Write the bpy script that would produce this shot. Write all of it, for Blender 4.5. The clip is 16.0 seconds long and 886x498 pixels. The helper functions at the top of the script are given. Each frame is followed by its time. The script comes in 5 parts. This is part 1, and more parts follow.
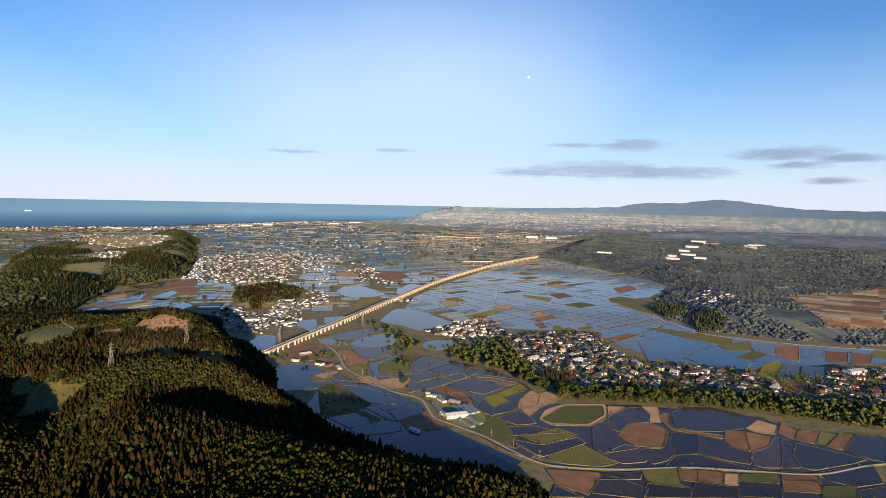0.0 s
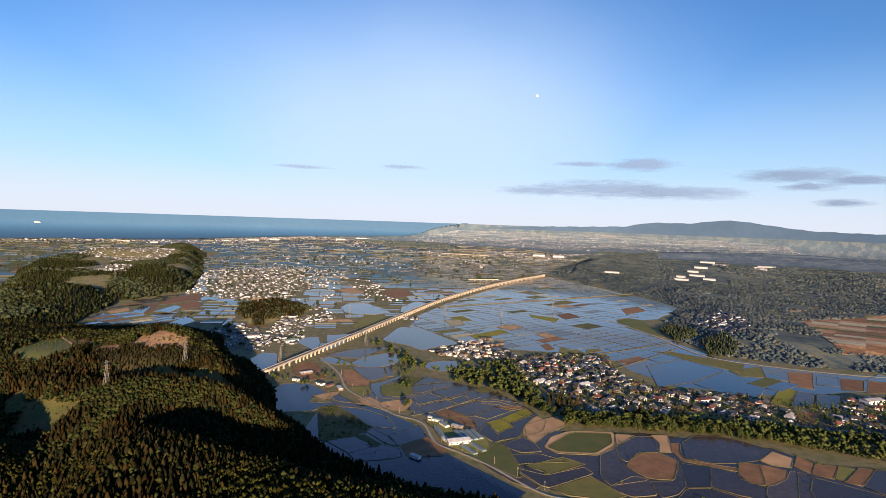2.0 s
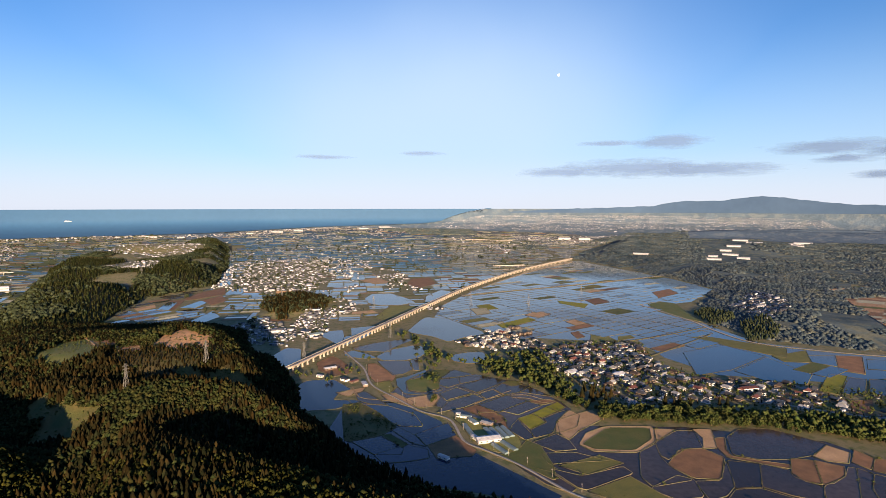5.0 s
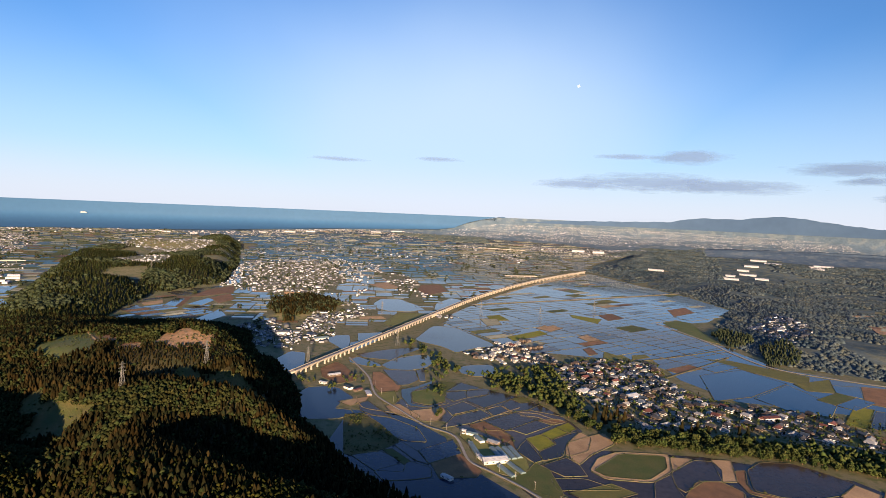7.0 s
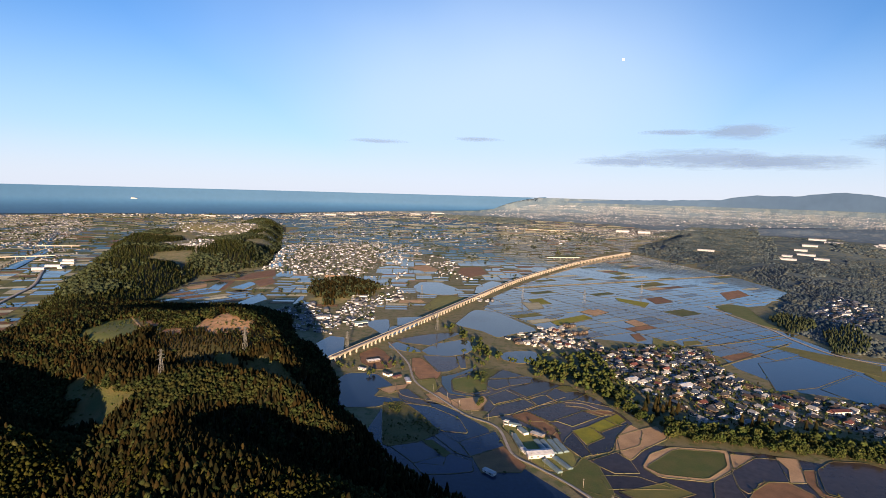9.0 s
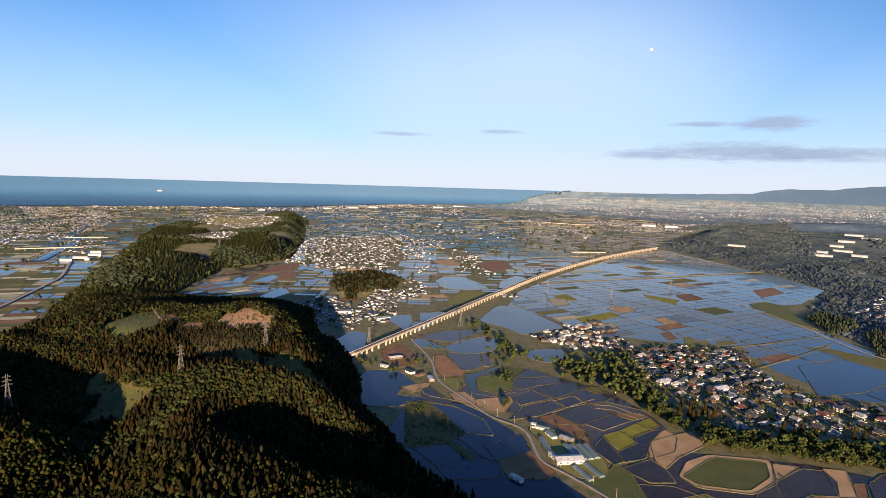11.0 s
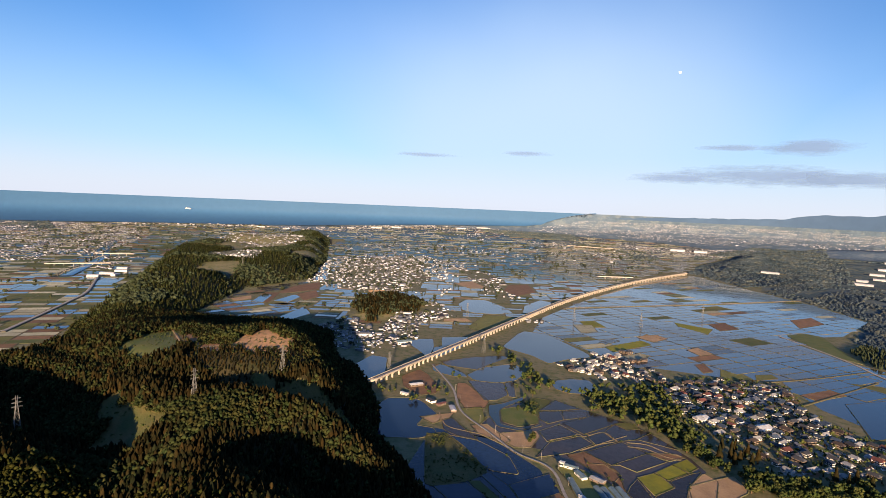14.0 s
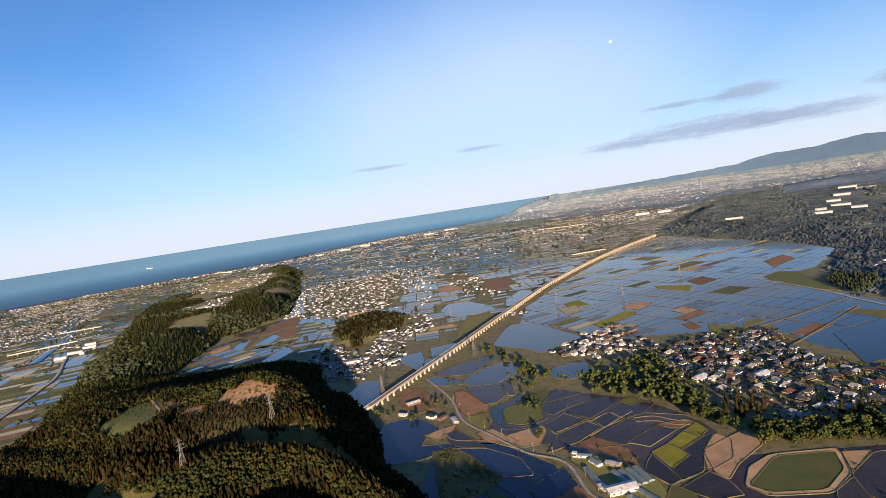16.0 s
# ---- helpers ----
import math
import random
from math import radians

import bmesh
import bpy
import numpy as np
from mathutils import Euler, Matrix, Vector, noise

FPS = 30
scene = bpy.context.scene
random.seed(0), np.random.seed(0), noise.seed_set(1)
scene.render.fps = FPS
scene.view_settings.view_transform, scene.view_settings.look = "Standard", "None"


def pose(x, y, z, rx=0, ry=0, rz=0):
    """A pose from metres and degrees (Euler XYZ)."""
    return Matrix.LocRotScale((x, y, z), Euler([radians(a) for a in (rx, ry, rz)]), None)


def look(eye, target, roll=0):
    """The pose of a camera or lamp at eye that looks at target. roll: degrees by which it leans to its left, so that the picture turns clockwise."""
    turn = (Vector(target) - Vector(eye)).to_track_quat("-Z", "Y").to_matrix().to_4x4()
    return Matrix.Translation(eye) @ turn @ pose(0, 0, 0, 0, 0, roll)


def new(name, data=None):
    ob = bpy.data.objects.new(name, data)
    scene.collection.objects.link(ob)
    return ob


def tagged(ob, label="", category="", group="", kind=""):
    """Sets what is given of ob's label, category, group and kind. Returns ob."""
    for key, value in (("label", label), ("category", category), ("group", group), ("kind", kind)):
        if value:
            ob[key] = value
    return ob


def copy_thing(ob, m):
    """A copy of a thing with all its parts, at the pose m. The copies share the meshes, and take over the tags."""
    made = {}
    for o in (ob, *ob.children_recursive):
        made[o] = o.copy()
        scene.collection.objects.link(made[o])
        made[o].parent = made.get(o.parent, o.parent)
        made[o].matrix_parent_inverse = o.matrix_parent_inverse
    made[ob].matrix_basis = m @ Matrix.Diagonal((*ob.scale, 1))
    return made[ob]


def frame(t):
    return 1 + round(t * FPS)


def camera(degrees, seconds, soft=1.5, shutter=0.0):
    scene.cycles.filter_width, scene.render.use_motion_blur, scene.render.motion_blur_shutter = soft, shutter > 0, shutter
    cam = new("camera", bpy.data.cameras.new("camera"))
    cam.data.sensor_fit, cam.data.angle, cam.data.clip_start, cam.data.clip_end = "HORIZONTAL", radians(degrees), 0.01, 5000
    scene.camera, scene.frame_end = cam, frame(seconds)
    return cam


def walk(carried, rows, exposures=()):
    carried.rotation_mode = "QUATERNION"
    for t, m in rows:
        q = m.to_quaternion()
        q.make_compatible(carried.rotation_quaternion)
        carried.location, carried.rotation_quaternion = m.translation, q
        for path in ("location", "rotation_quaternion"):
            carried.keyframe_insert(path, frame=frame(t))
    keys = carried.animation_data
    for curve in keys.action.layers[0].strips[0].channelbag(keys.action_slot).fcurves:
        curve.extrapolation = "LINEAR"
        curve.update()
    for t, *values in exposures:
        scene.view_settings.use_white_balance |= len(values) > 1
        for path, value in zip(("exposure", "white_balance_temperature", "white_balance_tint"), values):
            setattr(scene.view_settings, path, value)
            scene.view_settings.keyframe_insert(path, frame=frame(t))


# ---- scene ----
K = 1.5  # metres in one unit of the plan
cam = camera(77.31, 16.0, soft=0.8)
# seconds, east, north, height in plan units; yaw, pitch, roll in degrees
ROWS = [
    (0.0, 0.0, 0.0, 200.0, 0.00, -4.61, -1.15),
    (0.5, 0.8, 2.8, 200.9, 0.28, -4.41, -0.49),
    (1.0, 1.4, 5.4, 201.2, 0.27, -3.50, -0.11),
    (1.5, 1.7, 8.1, 201.5, 0.30, -2.52, -1.65),
    (2.0, 1.9, 11.7, 202.4, 0.75, -2.92, -1.92),
    (2.5, 2.0, 15.9, 203.6, 1.38, -3.97, -2.64),
    (3.0, 2.2, 19.9, 204.7, 2.09, -4.41, -2.35),
    (3.5, 2.7, 23.7, 205.1, 2.65, -4.75, -0.95),
    (4.0, 2.7, 27.8, 205.1, 2.67, -4.60, -0.37),
    (6.5, 0.4, 53.7, 205.4, 4.11, -4.23, 0.03),
    (7.0, -0.1, 58.4, 205.4, 4.50, -3.80, -2.43),
    (7.5, -0.4, 63.7, 205.3, 5.09, -4.03, -6.31),
    (8.0, -0.5, 70.0, 205.2, 6.62, -4.43, -5.24),
    (8.5, -1.1, 76.7, 205.3, 7.81, -5.16, -3.06),
    (9.0, -2.3, 82.4, 205.7, 8.58, -5.88, -1.58),
    (11.5, -9.9, 103.9, 205.4, 11.20, -6.66, -1.71),
    (12.0, -11.2, 107.5, 205.7, 11.53, -6.49, -1.42),
    (12.5, -12.5, 110.7, 206.1, 11.83, -5.99, -1.13),
    (13.0, -13.5, 113.6, 206.0, 11.80, -5.41, -3.08),
    (13.5, -14.4, 116.7, 206.0, 12.71, -4.70, -4.02),
    (14.0, -14.5, 119.9, 206.3, 13.26, -4.59, -2.41),
    (14.5, -14.1, 123.4, 206.8, 14.29, -4.14, 5.71),
    (15.0, -14.6, 127.0, 207.7, 12.07, -4.47, 9.44),
    (15.5, -14.5, 130.5, 208.7, 10.22, -4.92, 5.43),
    (16.0, -13.9, 133.9, 209.3, 9.53, -4.25, 8.66),
]
walk(cam, [(t, pose(K * x, K * y, K * z, 90 + pitch, roll, yaw)) for t, x, y, z, yaw, pitch, roll in ROWS], exposures=((0.0, 1.13, 7200, 17), (16.0, 1.13, 7200, 17)))

# ---- world and sun ----
SUN_AZ, SUN_EL = 166.0, 9.5  # degrees clockwise from the way ahead; height
world = bpy.data.worlds.new("sky")
scene.world = world
world.use_nodes = True
wn = world.node_tree.nodes
sky = wn.new("ShaderNodeTexSky")
sky.sky_type, sky.sun_disc = "NISHITA", False
sky.sun_elevation, sky.sun_rotation = radians(SUN_EL), radians(SUN_AZ)
sky.altitude, sky.air_density, sky.dust_density, sky.ozone_density = 300, 1.0, 0.3, 6.0
wl = world.node_tree.links
# a pale veil, thick towards the horizon; the broad soft bank high over the plain ahead paints the lens's bright middle
# into the sky
where = wn.new("ShaderNodeTexCoord")


def world_math(kind, first, second=None, third=None):
    node = wn.new("ShaderNodeMath")
    node.operation = kind
    for sock, v in zip(node.inputs, (first, second, third)):
        if v is None:
            continue
        if hasattr(v, "is_output"):
            wl.new(v, sock)
        else:
            sock.default_value = v
    return node.outputs[0]


def world_ramp(v, lo, hi, at_lo, at_hi):
    node = wn.new("ShaderNodeMapRange")
    node.interpolation_type = "SMOOTHSTEP"
    for k, x in enumerate((lo, hi, at_lo, at_hi)):
        node.inputs[k + 1].default_value = x
    wl.new(v, node.inputs[0])
    return node.outputs[0]


split = wn.new("ShaderNodeSeparateXYZ")
wl.new(where.outputs["Generated"], split.inputs[0])
low_veil = world_ramp(split.outputs[2], 0.0, 0.30, 0.74, 0.0)
across = world_math("DIVIDE", world_math("ADD", split.outputs[0], 0.06), 0.62)
upward = world_math("DIVIDE", world_math("SUBTRACT", split.outputs[2], 0.10), 0.34)
reach = world_math("SQRT", world_math("ADD", world_math("MULTIPLY", across, across), world_math("MULTIPLY", upward, upward)))
glow_noise = wn.new("ShaderNodeTexNoise")
glow_noise.inputs["Scale"].default_value, glow_noise.inputs["Detail"].default_value = 2.2, 3
wl.new(where.outputs["Generated"], glow_noise.inputs["Vector"])
lens_glow = world_ramp(world_math("ADD", reach, world_math("MULTIPLY", world_math("SUBTRACT", glow_noise.outputs[0], 0.5), 0.35)), 0.15, 1.10, 0.84, 0.0)
cover = wn.new("ShaderNodeMix")
cover.data_type = "RGBA"
cover.inputs[7].default_value = (2.72, 3.82, 5.1, 1)
wl.new(world_math("MAXIMUM", low_veil, lens_glow), cover.inputs[0])
wl.new(sky.outputs[0], cover.inputs[6])
# a paler, warmer band of haze close over the horizon
haze = wn.new("ShaderNodeMix")
haze.data_type = "RGBA"
haze.inputs[7].default_value = (3.85, 4.1, 4.8, 1)
wl.new(world_ramp(split.outputs[2], 0.0, 0.10, 0.5, 0.0), haze.inputs[0])
wl.new(cover.outputs[2], haze.inputs[6])
wl.new(haze.outputs[2], wn["Background"].inputs[0])
wn["Background"].inputs[1].default_value = 0.102
sun = new("sun", bpy.data.lights.new("sun", "SUN"))
sun.data.energy, sun.data.angle, sun.data.color = 6.6, radians(0.6), (1.0, 0.75, 0.48)
a, e = radians(SUN_AZ), radians(SUN_EL)
sun.matrix_world = look((math.sin(a) * math.cos(e) * 900, math.cos(a) * math.cos(e) * 900, math.sin(e) * 900), (0, 0, 0))


# ---- materials ----
def material(name, base, other=None, rough=0.8, grain=0.4, spread=0.25, bump=0.0, spec=0.3, island=0.0, each=0.0, metal=0.0, third=None, ior=1.45):
    """A surface of two tones that mingle at two scales, with grain in metres and relief; island, each: how much single pieces differ."""
    m = bpy.data.materials.new(name)
    m.use_nodes = True
    n, l = m.node_tree.nodes, m.node_tree.links
    b = n["Principled BSDF"]
    geo = n.new("ShaderNodeNewGeometry")
    def noise_at(size, detail):
        t = n.new("ShaderNodeTexNoise")
        t.inputs["Scale"].default_value, t.inputs["Detail"].default_value = 1 / size, detail
        l.new(geo.outputs["Position"], t.inputs["Vector"])
        return t
    def mixed(fac, a_, b_, kind="MIX"):
        x = n.new("ShaderNodeMix")
        x.data_type, x.blend_type = "RGBA", kind
        for sock, v in ((x.inputs[0], fac), (x.inputs[6], a_), (x.inputs[7], b_)):
            if hasattr(v, "is_output"):
                l.new(v, sock)
            else:
                sock.default_value = v if isinstance(v, float) else (*v, 1)
        return x.outputs[2]
    def ramp(v, lo, hi):
        r = n.new("ShaderNodeMapRange")
        r.inputs[1].default_value, r.inputs[2].default_value = lo, hi
        l.new(v, r.inputs[0])
        return r.outputs[0]
    small, large = noise_at(grain, 5), noise_at(grain * 14, 3)
    col = mixed(ramp(large.outputs[0], 0.35, 0.65), base, other or tuple(c * 0.7 for c in base))
    if third:
        col = mixed(ramp(noise_at(grain * 5, 4).outputs[0], 0.5, 0.62), col, third)
    col = mixed(spread, col, mixed(1.0, col, mixed(ramp(small.outputs[0], 0.3, 0.7), (0.35, 0.35, 0.35), (1.6, 1.6, 1.6)), "MULTIPLY"))
    for amount, source in ((island, geo.outputs["Random Per Island"]), (each, n.new("ShaderNodeObjectInfo").outputs["Random"])):
        if amount:
            r = n.new("ShaderNodeMapRange")
            r.inputs[3].default_value, r.inputs[4].default_value = 1 - amount, 1 + amount
            l.new(source, r.inputs[0])
            col = mixed(1.0, col, r.outputs[0], "MULTIPLY")
    l.new(col, b.inputs["Base Color"])
    b.inputs["Roughness"].default_value, b.inputs["Specular IOR Level"].default_value, b.inputs["Metallic"].default_value = rough, spec, metal
    b.inputs["IOR"].default_value = ior
    if bump:
        bp = n.new("ShaderNodeBump")
        bp.inputs["Strength"].default_value, bp.inputs["Distance"].default_value = bump, grain * 0.5
        l.new(small.outputs[0], bp.inputs["Height"])
        l.new(bp.outputs[0], b.inputs["Normal"])
    return m


GROUND = material("rough_grassland", (0.125, 0.122, 0.058), (0.165, 0.145, 0.085), grain=2.5, bump=0.4, third=(0.080, 0.096, 0.036))
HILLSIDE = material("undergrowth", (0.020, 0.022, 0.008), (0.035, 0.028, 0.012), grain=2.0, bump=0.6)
WATER = material("paddy_water", (0.020, 0.025, 0.033), (0.030, 0.032, 0.036), rough=0.06, grain=9.0, spread=0.3, bump=0.008, spec=0.6, island=0.3, each=0.3, ior=1.33)
MUD = material("muddy_paddy", (0.043, 0.033, 0.029), (0.027, 0.024, 0.024), rough=0.2, grain=7.0, spread=0.35, bump=0.04, spec=0.24, island=0.25, each=0.35, ior=1.33)
# paddy water with the hill's shade painted in: darker, bluer, less glossy
SHADE_WATER = material("shaded_paddy_water", (0.007, 0.017, 0.048), (0.010, 0.021, 0.050), rough=0.16, grain=5.0, spread=0.3, bump=0.04, spec=0.3, island=0.25, each=0.3, ior=1.33)
RIVER = material("river_water", (0.014, 0.022, 0.028), (0.02, 0.03, 0.03), rough=0.06, grain=4.0, bump=0.02, spec=0.5, ior=1.33)
SEA = material("sea_water", (0.029, 0.090, 0.195), (0.031, 0.094, 0.20), rough=0.6, grain=30, spread=0.05, spec=0.12)
SOIL = material("ploughed_soil", (0.21, 0.115, 0.060), (0.14, 0.080, 0.045), grain=1.2, bump=0.5, island=0.25, each=0.25)
STRAW = material("stubble", (0.38, 0.36, 0.25), (0.28, 0.28, 0.19), grain=1.4, bump=0.3, island=0.3, each=0.2)
REDSOIL = material("reddish_bare_earth", (0.38, 0.23, 0.13), (0.29, 0.17, 0.095), grain=1.6, bump=0.4, third=(0.20, 0.14, 0.07))
TAN = material("bare_earth", (0.40, 0.265, 0.15), (0.30, 0.195, 0.11), grain=1.5, bump=0.4, each=0.15)
GRASS = material("field_grass", (0.145, 0.138, 0.040), (0.105, 0.115, 0.034), grain=1.2, bump=0.4, island=0.2, each=0.2)
MEADOW = material("meadow", (0.060, 0.085, 0.022), (0.090, 0.095, 0.03), grain=1.4, bump=0.4, island=0.2, each=0.2)
LIME = material("young_crop", (0.20, 0.19, 0.018), (0.14, 0.15, 0.018), grain=0.9, bump=0.3, each=0.12)
SCRUB = material("scrub", (0.050, 0.062, 0.018), (0.10, 0.080, 0.030), grain=2.2, bump=0.8)
BANK = material("field_bank", (0.125, 0.098, 0.056), (0.070, 0.072, 0.030), grain=1.0, bump=0.4, island=0.45)
ASPHALT = material("road_surface", (0.29, 0.275, 0.255), (0.22, 0.21, 0.20), grain=0.6)
CONCRETE = material("concrete", (0.37, 0.335, 0.29), (0.30, 0.27, 0.24), grain=1.2, spread=0.2)
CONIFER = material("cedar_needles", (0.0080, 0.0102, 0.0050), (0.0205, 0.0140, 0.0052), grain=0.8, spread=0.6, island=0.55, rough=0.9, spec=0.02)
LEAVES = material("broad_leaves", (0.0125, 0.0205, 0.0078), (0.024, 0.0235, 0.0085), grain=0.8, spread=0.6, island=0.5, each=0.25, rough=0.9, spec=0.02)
WILLOW = material("river_tree_leaves", (0.028, 0.045, 0.014), (0.044, 0.049, 0.016), grain=0.8, spread=0.5, island=0.3, each=0.3, rough=0.85, spec=0.05)
# brighter, yellower leaf tone kept to the near slope
YELLOW_LEAVES = material("yellow_green_leaves", (0.028, 0.027, 0.0065), (0.017, 0.022, 0.0065), grain=0.8, spread=0.6, island=0.55, rough=0.9, spec=0.02)
# distance haze painted into the leaf colour: paler and bluer
HAZY_WOODS = material("hazy_woodland_leaves", (0.080, 0.106, 0.116), (0.042, 0.066, 0.080), grain=7.0, spread=0.35, island=0.25, rough=0.95, spec=0.0, third=(0.098, 0.112, 0.098))
# copy of the leaf colour, with distance haze painted in as a bluer green
HAZED_LEAVES = material("hazed_leaves", (0.025, 0.037, 0.022), (0.035, 0.043, 0.024), grain=1.6, spread=0.5, island=0.4, rough=0.9, spec=0.03)
BARK = material("bark", (0.14, 0.085, 0.05), (0.10, 0.06, 0.04), grain=0.3)
PLASTER = material("pale_plaster", (0.74, 0.72, 0.70), (0.60, 0.58, 0.56), grain=0.8, spread=0.12, each=0.4, island=0.35)
# plaster dulled and blued: distance haze painted into the wall colour
PLASTER_DULL = material("dull_bluish_plaster", (0.34, 0.36, 0.40), (0.15, 0.16, 0.19), grain=0.8, spread=0.15, island=0.85)
TIMBER = material("timber_cladding", (0.17, 0.13, 0.105), (0.12, 0.095, 0.08), grain=0.4, each=0.3)
TILES = [material("roof_tiles_" + nm, c, grain=0.5, spread=0.3, rough=0.55, each=0.25, island=0.3) for nm, c in (
    ("grey", (0.040, 0.042, 0.050)), ("blue", (0.035, 0.052, 0.085)), ("red", (0.11, 0.045, 0.04)), ("brown", (0.050, 0.038, 0.033)), ("pale", (0.20, 0.21, 0.23)))]
GLASS = material("window_glass", (0.03, 0.04, 0.05), rough=0.1, spec=0.6)
METAL = material("galvanised_steel", (0.15, 0.155, 0.16), rough=0.6, metal=0.3)
SHEET = material("white_sheet_roof", (0.42, 0.43, 0.46), (0.28, 0.30, 0.34), rough=0.5, each=0.1, island=0.15)
FILM = material("greenhouse_film", (0.13, 0.19, 0.21), (0.09, 0.13, 0.15), rough=0.35, spec=0.35, grain=0.7, each=0.12)
# bluish haze painted into the colours of the far city and far plain
CITY = material("hazy_distant_town", (0.40, 0.42, 0.47), (0.18, 0.21, 0.27), island=0.8)
HAZY_PLAIN = material("hazy_far_plain", (0.082, 0.122, 0.175), (0.060, 0.096, 0.145), grain=9, spread=0.3, rough=1.0, spec=0.0, third=(0.105, 0.14, 0.18))


# ---- small tools ----
def plan(*pts):
    return [(K * x, K * y) for x, y in pts]


def hashed(ix, iy, seed):
    h = np.sin(ix * 127.1 + iy * 311.7 + seed * 74.7) * 43758.5453
    return h - np.floor(h)


def wave(x, y, size, seed=0):
    """Smooth noise from 0 to 1 over the ground."""
    x, y = np.asarray(x, float) / size, np.asarray(y, float) / size
    ix, iy = np.floor(x), np.floor(y)
    u, v = x - ix, y - iy
    u, v = u * u * (3 - 2 * u), v * v * (3 - 2 * v)
    lo = hashed(ix, iy, seed) * (1 - u) + hashed(ix + 1, iy, seed) * u
    hi = hashed(ix, iy + 1, seed) * (1 - u) + hashed(ix + 1, iy + 1, seed) * u
    return lo * (1 - v) + hi * v


def inside(poly, x, y):
    """Metres inside (plus) or outside (minus) a polygon."""
    x, y = np.asarray(x, float), np.asarray(y, float)
    best, odd = np.full(x.shape, 1e12), np.zeros(x.shape, bool)
    for (x0, y0), (x1, y1) in zip(poly, poly[1:] + poly[:1]):
        dx, dy = x1 - x0, y1 - y0
        s = np.clip(((x - x0) * dx + (y - y0) * dy) / (dx * dx + dy * dy + 1e-9), 0, 1)
        best = np.minimum(best, (x - x0 - s * dx) ** 2 + (y - y0 - s * dy) ** 2)
        cut = (y0 > y) != (y1 > y)
        odd ^= cut & (x < x0 + dx * (y - y0) / (dy if abs(dy) > 1e-9 else 1e-9))
    return np.where(odd, 1, -1) * np.sqrt(best)


EYE_Z, NEAR, RIM, MID = 307.0, 3000.0, 4700.0, (-8.0, 100.0)


def far(x, y, z, pull=0.0):
    """The land past 3 km drawn in towards the rim of the world, so that the horizon stands at eye height."""
    x, y, z = (np.asarray(v, float) for v in (x, y, z))
    dx, dy = x - MID[0], y - MID[1]
    d = np.maximum(np.hypot(dx, dy), 1e-6)
    near = np.where(d > NEAR, NEAR + (RIM - NEAR) * (1 - np.exp(-(np.maximum(d, NEAR) - NEAR) / (RIM - NEAR))), d)
    near = near - pull * np.clip((near - NEAR) / (RIM - NEAR), 0, 1)
    s = near / d
    return np.stack([MID[0] + dx * s, MID[1] + dy * s, EYE_Z * (1 - s) + z * s], -1)


def mesh_of(name, verts, faces, mats):
    """A mesh from arrays; every face has the same number of corners."""
    verts, faces = np.asarray(verts, float), np.asarray(faces, int)
    me = bpy.data.meshes.new(name)
    k = faces.shape[1]
    me.vertices.add(len(verts))
    me.vertices.foreach_set("co", verts.ravel())
    me.loops.add(faces.size)
    me.loops.foreach_set("vertex_index", faces.ravel())
    me.polygons.add(len(faces))
    me.polygons.foreach_set("loop_start", np.arange(0, faces.size, k))
    for m in mats:
        me.materials.append(m)
    me.update(calc_edges=True)
    return me


def scattered(name, shapes, which, at, size, turn, mats, label, category, deep=True):
    """ONE mesh of many shapes (verts, triangles, material slots) set down at the places given."""
    vs, fs, ms, n = [], [], [], 0
    for i, (v, f, s) in enumerate(shapes):
        pick = which == i
        if not pick.any():
            continue
        c, sn = np.cos(turn[pick])[:, None], np.sin(turn[pick])[:, None]
        sz = size[pick]
        p = np.stack([(v[:, 0] * c - v[:, 1] * sn) * sz[:, :1], (v[:, 0] * sn + v[:, 1] * c) * sz[:, :1], v[:, 2] * sz[:, 1:2]], -1) + at[pick][:, None]
        cnt = len(p)
        vs.append(p.reshape(-1, 3))
        fs.append((f[None] + n + np.arange(cnt)[:, None, None] * len(v)).reshape(-1, 3))
        ms.append(np.tile(s, cnt))
        n += cnt * len(v)
    v = np.concatenate(vs)
    if deep:
        v = far(v[:, 0], v[:, 1], v[:, 2], 12)
    me = mesh_of(name, v, np.concatenate(fs), mats)
    me.polygons.foreach_set("material_index", np.concatenate(ms))
    if category != "town":
        me.polygons.foreach_set("use_smooth", np.ones(len(me.polygons), bool))
    return tagged(new(name, me), label, category, kind="stuff")


def part(name, bm, mat, parent, label="", smooth=False):
    me = bpy.data.meshes.new(name)
    bm.normal_update()
    bm.to_mesh(me)
    bm.free()
    me.materials.append(mat)
    if smooth:
        for p in me.polygons:
            p.use_smooth = True
    ob = new(name, me)
    ob.parent = parent
    return tagged(ob, label)


def box(bm, x0, x1, y0, y1, z0, z1, m=None):
    vs = [bm.verts.new((x, y, z)) for z in (z0, z1) for x, y in ((x0, y0), (x1, y0), (x1, y1), (x0, y1))]
    if m:
        for v in vs:
            v.co = m @ v.co
    for q in ((3, 2, 1, 0), (4, 5, 6, 7), (0, 1, 5, 4), (1, 2, 6, 5), (2, 3, 7, 6), (3, 0, 4, 7)):
        bm.faces.new([vs[i] for i in q])
    return bm


def thing(name, label, category, group="", m=None):
    ob = new(name)
    ob.empty_display_size = 1
    if m:
        ob.matrix_basis = m
    return tagged(ob, label, category, group)


